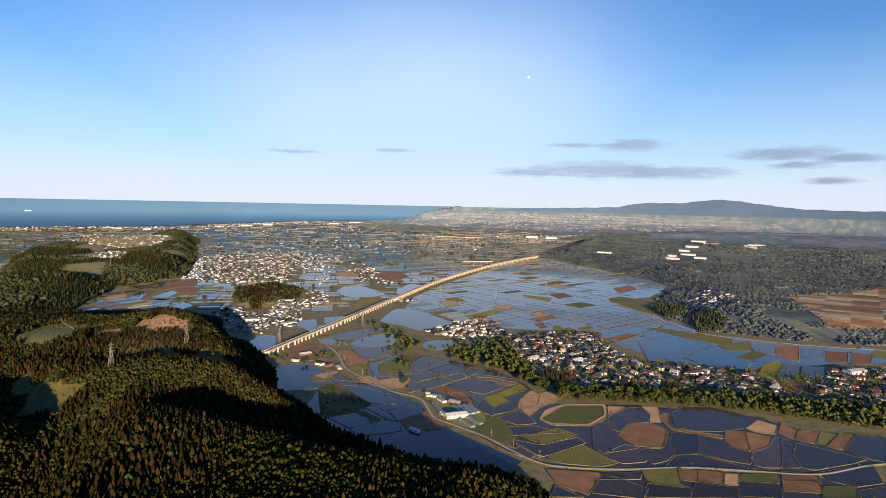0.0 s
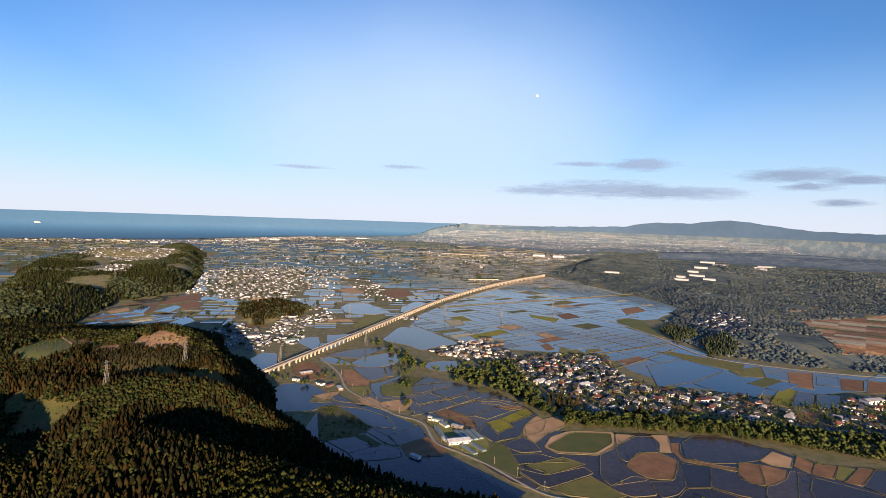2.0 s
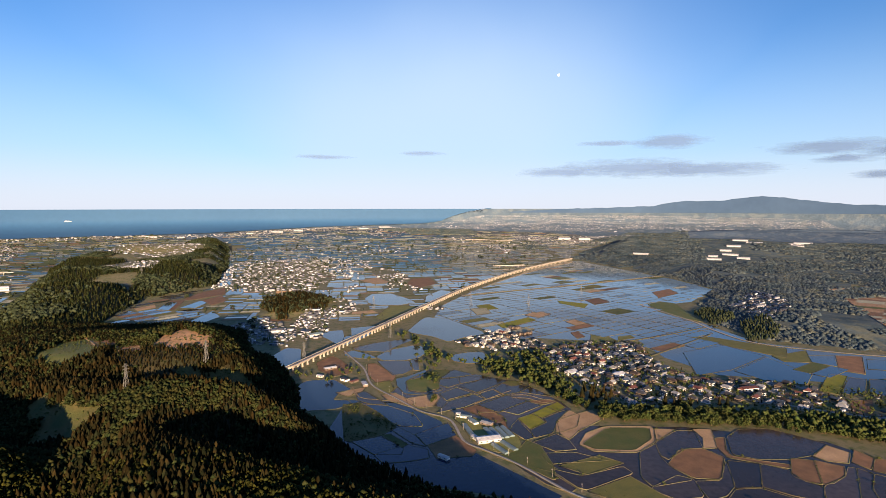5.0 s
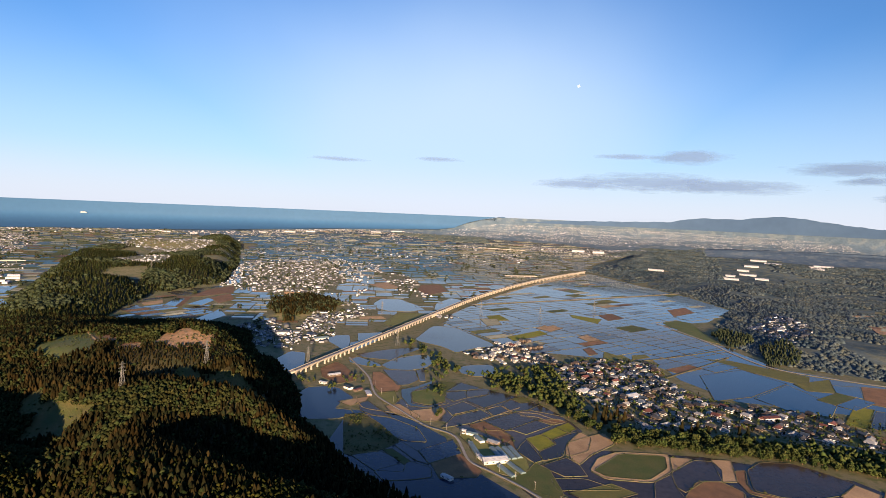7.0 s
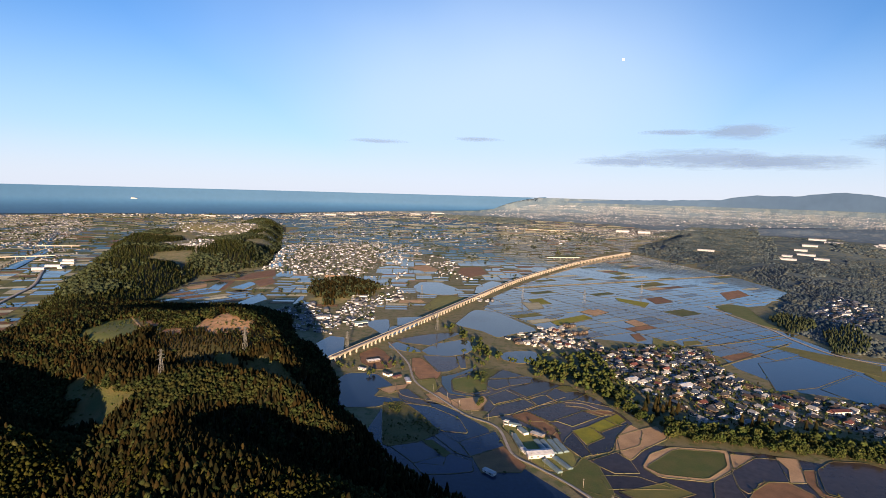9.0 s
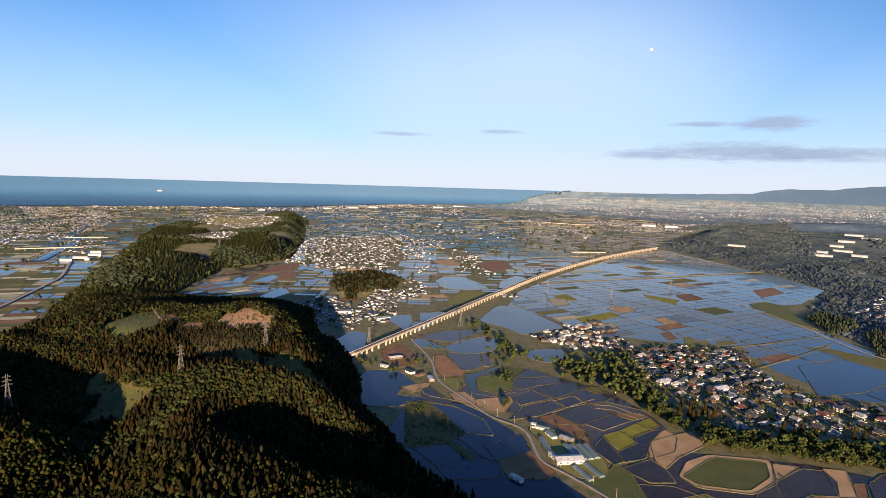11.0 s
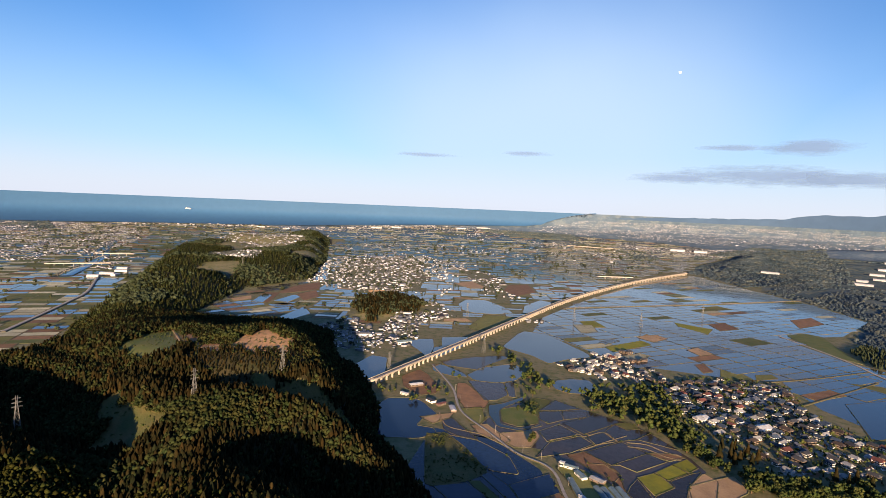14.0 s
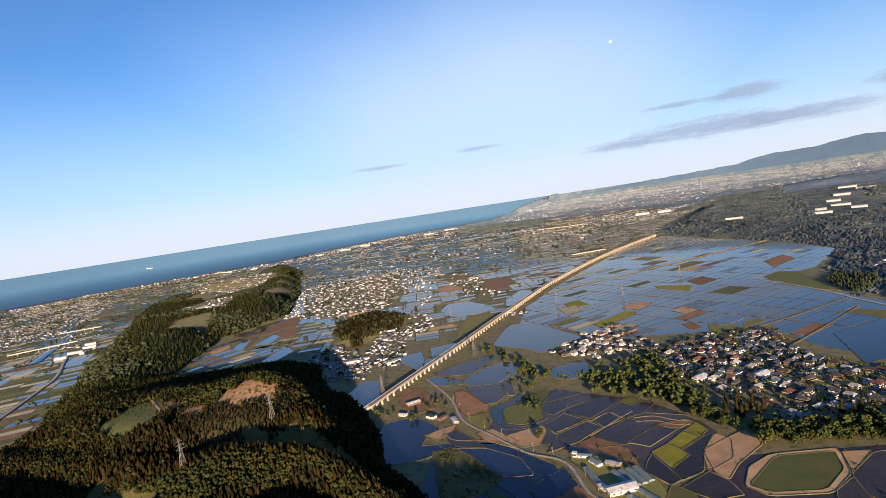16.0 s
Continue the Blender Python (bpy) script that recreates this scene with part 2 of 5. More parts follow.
# ---- the lie of the land ----
RIDGE = plan((-250, 735), (-222, 690), (-195, 640), (-168, 570), (-122, 515), (-85, 468), (-20, 424), (40, 403), (72, 384), (82, 350), (70, 250), (60, 100), (80, -300),
    (-500, -300), (-640, 300), (-640, 616), (-655, 690), (-735, 790), (-830, 935), (-915, 1060), (-1020, 1235), (-1230, 1560), (-1370, 1760), (-1500, 2120), (-1480, 2445), (-1388, 2900), (-1227, 2759), (-833, 1877),
    (-665, 1420), (-720, 1215), (-640, 925), (-520, 930), (-438, 950), (-363, 900), (-300, 780))
EAST = plan((394, 2230), (568, 1640), (600, 1440), (480, 1230), (430, 1060), (425, 1000), (446, 905), (530, 850), (658, 820), (900, 830), (1500, 800), (3000, 1200),
    (4500, 4000), (2600, 4700), (1500, 4200), (900, 3400), (480, 2500))
KNOLL = plan((-405, 1030), (-454, 1230), (-374, 1290), (-284, 1200), (-300, 1060), (-340, 1000))


GAPS_EAST = [plan((505, 985), (505, 1150), (560, 1240), (655, 1335), (640, 1190), (585, 1085)), plan((770, 1880), (980, 1900), (1250, 2600), (1950, 2900), (1900, 3100), (1400, 3050), (1130, 2900)),
    plan((640, 900), (760, 900), (1080, 1150), (1160, 1330), (780, 1230)), plan((760, 1290), (950, 1370), (930, 1395), (760, 1320)), plan((590, 2160), (695, 2130), (700, 2180), (600, 2210))]


# open ground on the far ridge: a hillside town, a school and its houses, a strip of fields
GAPS_RIDGE = [plan((-1531, 2099), (-1519, 2450), (-1299, 2480), (-1085, 2255), (-1010, 1900), (-1082, 1881), (-1315, 1956)), plan((-1120, 1560), (-1126, 1796), (-1009, 1800), (-900, 1650), (-840, 1430), (-950, 1430)),
    plan((-900, 1255), (-910, 1370), (-820, 1370), (-765, 1220))]


def step(v):
    v = np.clip(v, 0, 1)
    return v * v * (3 - 2 * v)


VALLEYS = [(plan((-640, 500), (-450, 500), (-350, 455), (-285, 400), (-255, 330), (-240, 200)), 62, 50), (plan((-300, 552), (-226, 547), (-168, 535), (-120, 525)), 34, 36),
    (plan((-195, 456), (-150, 441), (-95, 425), (-50, 405), (10, 390)), 56, 52), (plan((-560, 590), (-450, 570), (-380, 545), (-320, 540)), 36, 16), (plan((-420, 760), (-340, 735), (-270, 690)), 45, 18),
    (plan((-640, 540), (-615, 640), (-640, 720)), 90, 30), (plan((-250, 700), (-205, 640), (-170, 580)), 38, 22)]


HUMPS = [(plan((-325, 668))[0], 75, 15), (plan((-200, 350))[0], 85, 16), (plan((-90, 335))[0], 80, -6), (plan((20, 320))[0], 80, -14), (plan((-330, 385))[0], 80, 16), (plan((-330, 600))[0], 60, 8)]


def line_distance(pts, x, y):
    best = np.full(np.shape(x), 1e12)
    for (x0, y0), (x1, y1) in zip(pts, pts[1:]):
        dx, dy = x1 - x0, y1 - y0
        s = np.clip(((x - x0) * dx + (y - y0) * dy) / (dx * dx + dy * dy), 0, 1)
        best = np.minimum(best, (x - x0 - s * dx) ** 2 + (y - y0 - s * dy) ** 2)
    return np.sqrt(best)


def height(x, y):
    x, y = np.asarray(x, float), np.asarray(y, float)
    a_ = inside(RIDGE, x, y)
    top = np.interp(y, (1040, 1260, 1420, 1700), (66, 22, 26, 40)) + 0 * x
    far_part = step((y - 1400) / 300)
    h = step(a_ / 100) * top * (0.78 + 0.42 * wave(x, y, 260, 3) + far_part * (1.3 * wave(x, y, 210, 23) - 0.5))
    for valley, wide, deep in VALLEYS:
        h = h - step(a_ / 60) * deep * np.exp(-(line_distance(valley, x, y) / wide) ** 2)
    for (hx_, hy_), wide, up_ in HUMPS:
        h = h + step(a_ / 60) * up_ * np.exp(-((x - hx_) ** 2 + (y - hy_) ** 2) / wide ** 2)
    h = np.maximum(h, step(a_ / 150) * 4)
    b_ = inside(EAST, x, y)
    h = h + step(b_ / 220) * (14 + 46 * wave(x, y, 620, 5)) * (0.8 + 0.3 * wave(x, y, 200, 6))
    return h + step(inside(KNOLL, x, y) / 90) * 16


# ---- ground, one sheet to the horizon ----
fine = np.radians(np.concatenate([np.arange(-64, 50.01, 0.4), np.arange(56, 291, 6.0)]))
rings = np.concatenate([np.arange(0, 300, 50), np.arange(300, 1800, 11), np.geomspace(1800, 60000, 110)])
A, R = np.meshgrid(fine, rings)
gx, gy = R * np.sin(A), R * np.cos(A) + 60
gz = height(gx, gy)
SHORE = ((-120, -70, -49, -38.6, -32.8, -26.2, -21.3, -16.1, -10.6, -4.9, -3.2, -2.2, -1.0, 0.6, 2), (9000, 5200, 4400, 4433, 4435, 4592, 5000, 5577, 6000, 6600, 7600, 10500, 15500, 28000, 60000))
sea_side = (A < radians(2)) & (A > radians(-64))
gz = gz - np.where(sea_side, 500 * step((R - np.interp(np.degrees(A), SHORE[0], SHORE[1]) * K - 1500) / 2500), 0)
flat = far(gx, gy, gz).reshape(-1, 3)
nr, na = R.shape
ii, jj = np.meshgrid(np.arange(nr - 1), np.arange(na), indexing="ij")
quads = np.stack([ii * na + jj, (ii + 1) * na + jj, (ii + 1) * na + (jj + 1) % na, ii * na + (jj + 1) % na], -1).reshape(-1, 4)
quads = quads[:, ::-1]
gm = mesh_of("ground", flat, quads, [GROUND, HILLSIDE, HAZY_PLAIN, HAZY_WOODS])
cx, cy = gx[:-1].ravel(), gy[:-1].ravel()
wooded = (inside(RIDGE, cx, cy) > 4) | (inside(EAST, cx, cy) > 4)
for gap in GAPS_EAST + GAPS_RIDGE:
    wooded &= inside(gap, cx, cy) < 0
wooded &= ~((wave(cx, cy, 130, 40) > 0.66) & (cy > 2600) & (cx < 0))
# haze-tinted colours: plain past 5 km, eastern wood floor, factory clearing
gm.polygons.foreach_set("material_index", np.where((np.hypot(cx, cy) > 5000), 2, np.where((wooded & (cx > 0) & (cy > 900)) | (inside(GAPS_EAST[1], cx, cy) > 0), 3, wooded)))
gm.polygons.foreach_set("use_smooth", np.ones(len(quads), bool))
ground = tagged(new("ground", gm), "broad coastal plain of grass and soil with wooded hills", "ground", kind="structure")

# the sea, from the shore to the horizon; shore distance by bearing
bear = np.radians(np.arange(-120, 2.1, 0.4))
shore = np.interp(np.degrees(bear), SHORE[0], SHORE[1]) * K
steps = np.linspace(0, 1, 40) ** 2
rr = shore[:, None] * (61000 / shore[:, None]) ** steps[None]
sx, sy = rr * np.sin(bear)[:, None], rr * np.cos(bear)[:, None]
sv = far(sx, sy, 0 * sx + 1.0, 25).reshape(-1, 3)
ii, jj = np.meshgrid(np.arange(len(bear) - 1), np.arange(39), indexing="ij")
sq = np.stack([ii * 40 + jj, (ii + 1) * 40 + jj, (ii + 1) * 40 + jj + 1, ii * 40 + jj + 1], -1).reshape(-1, 4)
tagged(new("water", mesh_of("water", sv, sq[:, ::-1], [SEA])), "calm blue sea along the far coast", "sea", kind="structure")

# ---- fields ----
KINDS = dict(water=(WATER, 0.30, "paddy_field"), mud=(MUD, 0.31, "muddy_paddy_field"), soil=(SOIL, 0.32, "ploughed_field"), tan=(TAN, 0.45, "bare_field"), grass=(GRASS, 0.36, "grass_field"),
    straw=(STRAW, 0.40, "stubble_field"), meadow=(MEADOW, 0.38, "meadow_field"), lime=(LIME, 0.42, "crop_field"), scrub=(SCRUB, 0.40, "scrub_patch"), river=(RIVER, 0.24, "pond"))
farmland = thing("farmland", "patchwork of flooded rice paddies and dry plots between low banks", "farmland")
farmland["kind"] = "structure"
plots, bank_v, bank_f = [], [], []


def banks(pts, wide, high):
    """Low banks along the sides of a plot."""
    p = np.array(pts, float)
    ahead = np.roll(p, -1, 0) - p
    ahead /= np.maximum(np.hypot(ahead[:, 0], ahead[:, 1]), 1e-6)[:, None]
    side = np.stack([-ahead[:, 1], ahead[:, 0]], -1)
    mid = side + np.roll(side, 1, 0)
    mid /= np.maximum(np.einsum("ij,ij->i", mid, side), 0.7)[:, None]
    n, k0 = len(p), len(bank_v)
    for s, z in ((-1, 0), (-0.45, high), (0.45, high), (1, 0)):
        bank_v.extend((*q, z) for q in p + mid * s * wide / 2)
    for k in range(3):
        bank_f.extend((k0 + k * n + i, k0 + k * n + (i + 1) % n, k0 + (k + 1) * n + (i + 1) % n, k0 + (k + 1) * n + i) for i in range(n))


def rounded(pts):
    """The outline with its corners cut."""
    for cut in (0.09,):
        pts = [(a[0] + (b[0] - a[0]) * t, a[1] + (b[1] - a[1]) * t) for a, b in zip(pts, pts[1:] + pts[:1]) for t in (cut, 1 - cut)]
    return pts


def field(kind, *corners, wide=1.2, base=False, known=True):
    pts = plan(*corners)
    if known and not base:
        mx_, my_ = sum(q[0] for q in pts) / len(pts), sum(q[1] for q in pts) / len(pts)
        pts = [(x + (x - mx_) * min(0.12, 1.7 / max(math.hypot(x - mx_, y - my_), 1)), y + (y - my_) * min(0.12, 1.7 / max(math.hypot(x - mx_, y - my_), 1))) for x, y in pts]
    if len(pts) > 5 and not base:
        pts = rounded(pts)
    mat, z, name = KINDS[kind]
    # paddies under the hill take the water colour with shade painted in
    if kind == "water" and max(q[1] for q in pts) < 735 * K and max(q[0] for q in pts) < 75 * K:
        mat = SHADE_WATER
    z = 0.12 if base else 0.30 + 0.004 * (len(plots) % 80)
    bm = bmesh.new()
    low = [bm.verts.new((x, y, 0.02)) for x, y in pts]
    top = [bm.verts.new((x, y, z)) for x, y in pts]
    bm.faces.new(top)
    for i in range(len(pts)):
        bm.faces.new((low[i], low[i - 1], top[i - 1], top[i]))
    bmesh.ops.recalc_face_normals(bm, faces=bm.faces)
    part(name, bm, mat, farmland)
    if known:
        plots.append(pts)
    if not base:
        banks(pts, wide, 0.75)


field("mud", (-95, 600), (-72, 690), (-30, 715), (10, 700), (60, 670), (95, 612), (102, 590), (84, 555), (60, 518), (30, 545), (-5, 562), (-30, 590), base=True)
field("mud", (110, 548), (200, 550), (310, 524), (330, 492), (400, 482), (385, 432), (290, 412), (200, 420), (140, 415), (100, 425), (62, 470), (62, 515), (85, 532), base=True)
field("mud", (110, 402), (250, 404), (335, 398), (305, 366), (90, 360), base=True)
field("water", (-130, 605), (-75, 600), (-28, 552), (-14, 510), (8, 482), (66, 420), (56, 408), (-30, 430), (-95, 480), (-130, 520), base=True)
field("water", (-197, 647), (-193, 665), (-172, 673), (-159, 669), (-134, 638), (-145, 626), (-146, 606), (-130, 605), (-123, 593), (-137, 578), (-172, 570), (-188, 617))
field("soil", (-202, 741), (-190, 774), (-175, 758), (-166, 741), (-148, 717), (-151, 695), (-165, 685), (-189, 707))
field("soil", (-134, 738), (-124, 741), (-91, 691), (-92, 670), (-110, 663), (-124, 692))
field("grass", (-114, 660), (-95, 671), (-87, 641), (-89, 628), (-100, 631))
field("tan", (-96, 621), (-82, 628), (-58, 600), (-60, 587), (-86, 606))
field("mud", (-125, 625), (-117, 633), (-101, 611), (-85, 592), (-104, 595), (-118, 604))
field("tan", (-147, 626), (-131, 638), (-119, 646), (-121, 632), (-132, 615))
field("water", (-275, 728), (-274, 748), (-268, 813), (-245, 810), (-224, 739), (-232, 707), (-253, 701))
field("water", (-112, 593), (-84, 589), (-56, 568), (-44, 539), (-66, 539), (-86, 558))
field("water", (-244, 919), (-213, 933), (-201, 888), (-192, 828), (-216, 862), (-236, 887))
field("water", (-199, 887), (-174, 907), (-170, 938), (-161, 905), (-179, 846), (-189, 832))
field("water", (-104, 932), (-91, 1022), (-83, 1045), (-45, 1036), (17, 935), (20, 916), (-12, 892), (-35, 862), (-59, 894), (-96, 918))
field("mud", (-173, 818), (-141, 851), (-101, 878), (-89, 870), (-114, 822), (-116, 799), (-159, 804))
field("water", (-129, 774), (-116, 810), (-86, 838), (-75, 837), (-62, 804), (-71, 772), (-90, 757), (-116, 756))
field("mud", (-124, 753), (-93, 754), (-83, 757), (-74, 718), (-83, 698), (-95, 693), (-106, 717))
field("mud", (-81, 758), (-72, 768), (-64, 714), (-71, 714))
field("water", (-181, 802), (-167, 805), (-135, 779), (-128, 766), (-145, 763), (-171, 774))
field("water", (-27, 775), (-21, 792), (-4, 803), (16, 805), (23, 778), (12, 752), (-6, 749), (-22, 758))
field("water", (-237, 1246), (-233, 1308), (-191, 1320), (-144, 1253), (-119, 1199), (-149, 1169), (-193, 1166), (-219, 1189))
field("water", (-103, 1290), (-76, 1379), (-50, 1355), (-55, 1287), (-92, 1207), (-100, 1210))
field("grass", (-168, 1149), (-126, 1158), (-99, 1140), (-119, 1079), (-160, 1014), (-178, 1038))
field("tan", (-310, 1540), (-275, 1603), (-215, 1501), (-254, 1473))
field("lime", (10, 1171), (36, 1184), (53, 1137), (18, 1122))
field("lime", (45, 988), (104, 1053), (116, 1029), (55, 961))
field("straw", (-2, 1128), (29, 1144), (37, 1093), (11, 1073))
field("mud", (37, 1016), (59, 1044), (69, 1037), (46, 1003))
field("straw", (65, 939), (92, 967), (106, 957), (82, 923))
field("mud", (229, 529), (247, 546), (273, 549), (288, 538), (307, 518), (284, 497), (260, 488), (235, 486), (218, 494))
field("soil", (217, 525), (226, 527), (217, 502), (216, 491), (234, 484), (254, 478), (250, 471), (230, 480), (212, 488), (211, 507))
field("tan", (205, 544), (221, 545), (210, 507), (198, 504))
field("mud", (162, 514), (188, 540), (204, 541), (205, 525), (197, 505), (182, 503), (162, 482), (158, 489))
field("tan", (170, 543), (188, 543), (161, 514))
field("soil", (158, 472), (177, 500), (196, 503), (207, 487), (189, 451), (170, 452))
field("mud", (142, 493), (160, 510), (156, 488), (157, 470), (168, 449), (135, 437), (131, 452))
field("mud", (134, 435), (158, 454), (168, 448), (165, 424), (146, 420), (136, 429))
field("mud", (169, 446), (188, 448), (206, 481), (194, 441), (183, 427), (169, 420))
field("mud", (208, 481), (230, 477), (214, 441), (194, 438))
field("mud", (232, 477), (248, 467), (245, 456), (258, 443), (247, 423), (231, 429), (215, 441))
field("soil", (261, 488), (277, 485), (260, 447), (251, 451), (249, 464))
field("soil", (278, 485), (294, 475), (285, 461), (270, 449), (262, 447))
field("tan", (282, 494), (305, 515), (315, 501), (302, 483), (289, 486))
field("mud", (261, 444), (284, 458), (297, 475), (302, 473), (269, 418), (256, 418), (249, 422))
field("mud", (303, 473), (309, 464), (292, 441), (284, 419), (270, 418))
field("mud", (310, 464), (324, 453), (348, 435), (329, 427), (293, 415), (285, 419), (294, 441))
field("mud", (194, 435), (212, 437), (229, 424), (245, 414), (237, 410), (186, 417), (178, 416))
field("soil", (323, 507), (328, 491), (313, 473), (307, 485))
field("soil", (328, 490), (346, 488), (326, 464), (314, 471))
field("grass", (347, 488), (360, 483), (334, 460), (328, 464))
field("soil", (363, 486), (376, 484), (342, 453), (332, 459))
field("mud", (376, 484), (398, 478), (362, 432), (353, 435), (343, 451))
field("mud", (295, 411), (346, 427), (330, 396), (306, 390), (294, 398))
field("mud", (123, 402), (155, 406), (149, 395), (138, 395))
field("mud", (137, 393), (150, 381), (142, 368), (110, 374), (119, 392))
field("mud", (154, 388), (182, 382), (175, 370), (144, 370))
field("grass", (157, 410), (184, 411), (177, 390), (182, 384), (154, 391))
field("soil", (185, 411), (199, 410), (191, 393), (181, 396))
field("soil", (201, 410), (218, 407), (209, 390), (193, 394))
field("tan", (218, 405), (229, 405), (219, 389), (209, 389))
field("mud", (190, 391), (216, 384), (209, 371), (178, 371))
field("meadow", (230, 405), (259, 407), (251, 393), (225, 395))
field("mud", (224, 393), (250, 390), (240, 372), (212, 374))
field("soil", (265, 411), (290, 408), (283, 397), (258, 398))
field("soil", (257, 396), (282, 395), (274, 380), (249, 382))
field("meadow", (282, 388), (306, 390), (295, 374), (271, 373))
field("mud", (305, 384), (329, 391), (316, 375), (299, 374))
field("water", (-48, 520), (-21, 546), (-13, 520), (-37, 498))
field("soil", (-35, 497), (-12, 518), (5, 490), (1, 480), (-26, 474))
field("water", (-72, 529), (-66, 534), (-51, 519), (-38, 496), (-50, 502))
field("water", (-102, 501), (-80, 512), (-57, 493), (-57, 479), (-79, 479))
field("water", (-78, 477), (-54, 497), (-36, 489), (-34, 474), (-49, 468), (-68, 463))
field("scrub", (-132, 588), (-115, 597), (-93, 572), (-68, 535), (-81, 517), (-103, 502), (-110, 505))
field("meadow", (-79, 516), (-71, 518), (-54, 499), (-58, 492))
field("mud", (-36, 683), (-21, 717), (3, 701), (-15, 691))
field("mud", (-36, 677), (-17, 686), (-13, 665), (-26, 651), (-34, 659))
field("mud", (-13, 688), (10, 693), (11, 681), (-11, 666))
field("mud", (10, 676), (13, 694), (41, 676), (7, 636), (-12, 656))
field("mud", (-33, 629), (-16, 651), (1, 633), (-25, 609))
field("mud", (-22, 607), (3, 629), (14, 615), (-6, 591), (-32, 574))
field("mud", (9, 634), (25, 645), (34, 628), (17, 616))
field("mud", (27, 648), (37, 669), (47, 658), (57, 664), (67, 659), (53, 639), (37, 630))
field("mud", (54, 639), (68, 657), (87, 627), (59, 638))
field("grass", (37, 672), (52, 679), (58, 666), (47, 660))
field("mud", (8, 597), (39, 628), (59, 611), (28, 579))
field("mud", (29, 578), (59, 610), (73, 599), (47, 573), (35, 581))
field("soil", (59, 611), (83, 617), (89, 612), (76, 602))
field("lime", (47, 562), (62, 575), (71, 554), (56, 538))
field("lime", (61, 575), (77, 594), (86, 582), (70, 566))
field("lime", (78, 595), (91, 609), (96, 595), (88, 585))
field("mud", (56, 536), (73, 555), (71, 563), (88, 581), (98, 588), (82, 557), (75, 530), (58, 519))
field("mud", (40, 545), (46, 559), (57, 520), (49, 514), (37, 534))
field("mud", (8, 574), (22, 576), (33, 562), (25, 543), (13, 559))
field("soil", (-8, 584), (8, 597), (32, 567), (34, 541), (40, 522), (34, 520), (25, 553))
field("tan", (99, 586), (107, 574), (99, 546), (84, 533), (79, 535), (83, 557))
field("tan", (-68, 612), (-37, 628), (-33, 616), (-39, 592), (-51, 587), (-64, 597))
field("meadow", (-75, 672), (-58, 685), (-38, 665), (-36, 648), (-53, 634), (-69, 641))
field("river", (-88, 679), (-75, 689), (-57, 717), (-55, 706), (-71, 680), (-75, 667), (-70, 636), (-53, 630), (-44, 634), (-34, 648), (-32, 643), (-52, 625), (-72, 628), (-83, 653))
field("meadow", (-57, 688), (-46, 718), (-26, 716), (-34, 686), (-37, 666))
field("water", (-202, 948), (-166, 966), (-158, 938), (-188, 890))
field("tan", (-231, 1086), (-196, 1107), (-180, 1083), (-226, 1065))
field("soil", (-171, 1579), (-124, 1617), (-94, 1490), (-132, 1409), (-171, 1482))
field("tan", (95, 507), (106, 531), (125, 546), (168, 549), (168, 541), (162, 517), (140, 494), (105, 494))
field("meadow", (98, 508), (127, 543), (165, 545), (159, 521), (138, 498), (107, 498))
field("tan", (84, 559), (101, 573), (122, 589), (126, 564), (100, 537), (88, 517), (82, 527))
field("mud", (55, 508), (78, 527), (86, 514), (89, 497), (72, 493))
field("mud", (61, 487), (87, 490), (103, 481), (112, 477), (74, 471), (64, 468))
field("grass", (72, 466), (106, 485), (122, 473), (91, 453))
field("mud", (63, 461), (87, 450), (120, 467), (125, 456), (86, 430), (80, 433))
field("grass", (87, 427), (122, 450), (140, 420), (125, 414), (99, 418))
field("soil", (83, 407), (125, 403), (105, 372), (87, 387))
field("water", (85, 382), (100, 368), (79, 368))
field("mud", (36, 467), (62, 455), (77, 431), (72, 425), (57, 437))
field("soil", (499, 811), (531, 807), (481, 727), (460, 742))
field("water", (462, 809), (496, 811), (468, 759), (448, 776))
field("grass", (412, 805), (474, 837), (446, 776), (414, 779))
field("lime", (388, 662), (436, 724), (453, 717), (401, 649))
field("mud", (452, 712), (467, 705), (426, 647), (407, 654))
field("mud", (471, 705), (498, 702), (454, 642), (438, 656))
field("soil", (555, 784), (582, 777), (545, 726), (519, 729))
field("soil", (589, 777), (613, 770), (571, 720), (543, 718))
field("water", (529, 794), (555, 790), (525, 744), (500, 750))
field("soil", (398, 628), (425, 634), (389, 579), (372, 580))
field("meadow", (410, 582), (445, 593), (432, 571), (401, 564))
field("water", (298, 819), (371, 861), (401, 804), (327, 738), (275, 712))
field("water", (329, 732), (400, 797), (414, 722), (385, 682), (346, 697))
field("lime", (185, 1238), (243, 1201), (224, 1150), (189, 1173))
field("tan", (167, 1018), (180, 989), (201, 1006), (186, 1039))
field("tan", (101, 1075), (127, 1120), (150, 1086), (123, 1052))
field("soil", (248, 1246), (282, 1280), (294, 1227), (256, 1194))
field("soil", (161, 931), (174, 941), (178, 906), (164, 894))
field("grass", (191, 919), (214, 908), (221, 883), (180, 872))
field("grass", (231, 908), (252, 919), (254, 903), (225, 884))
field("soil", (-621, 1084), (-655, 1193), (-626, 1203), (-587, 1089))
field("water", (-624, 1089), (-649, 1180), (-626, 1172), (-597, 1085))
field("soil", (-632, 1201), (-644, 1299), (-620, 1385), (-574, 1287), (-609, 1209))
field("water", (-589, 1114), (-588, 1193), (-564, 1185), (-557, 1111))
field("soil", (-585, 1201), (-573, 1270), (-531, 1197), (-537, 1144))
field("water", (-500, 967), (-506, 1084), (-467, 1028), (-472, 975))
field("tan", (-675, 1099), (-660, 1146), (-638, 1111), (-655, 1079))
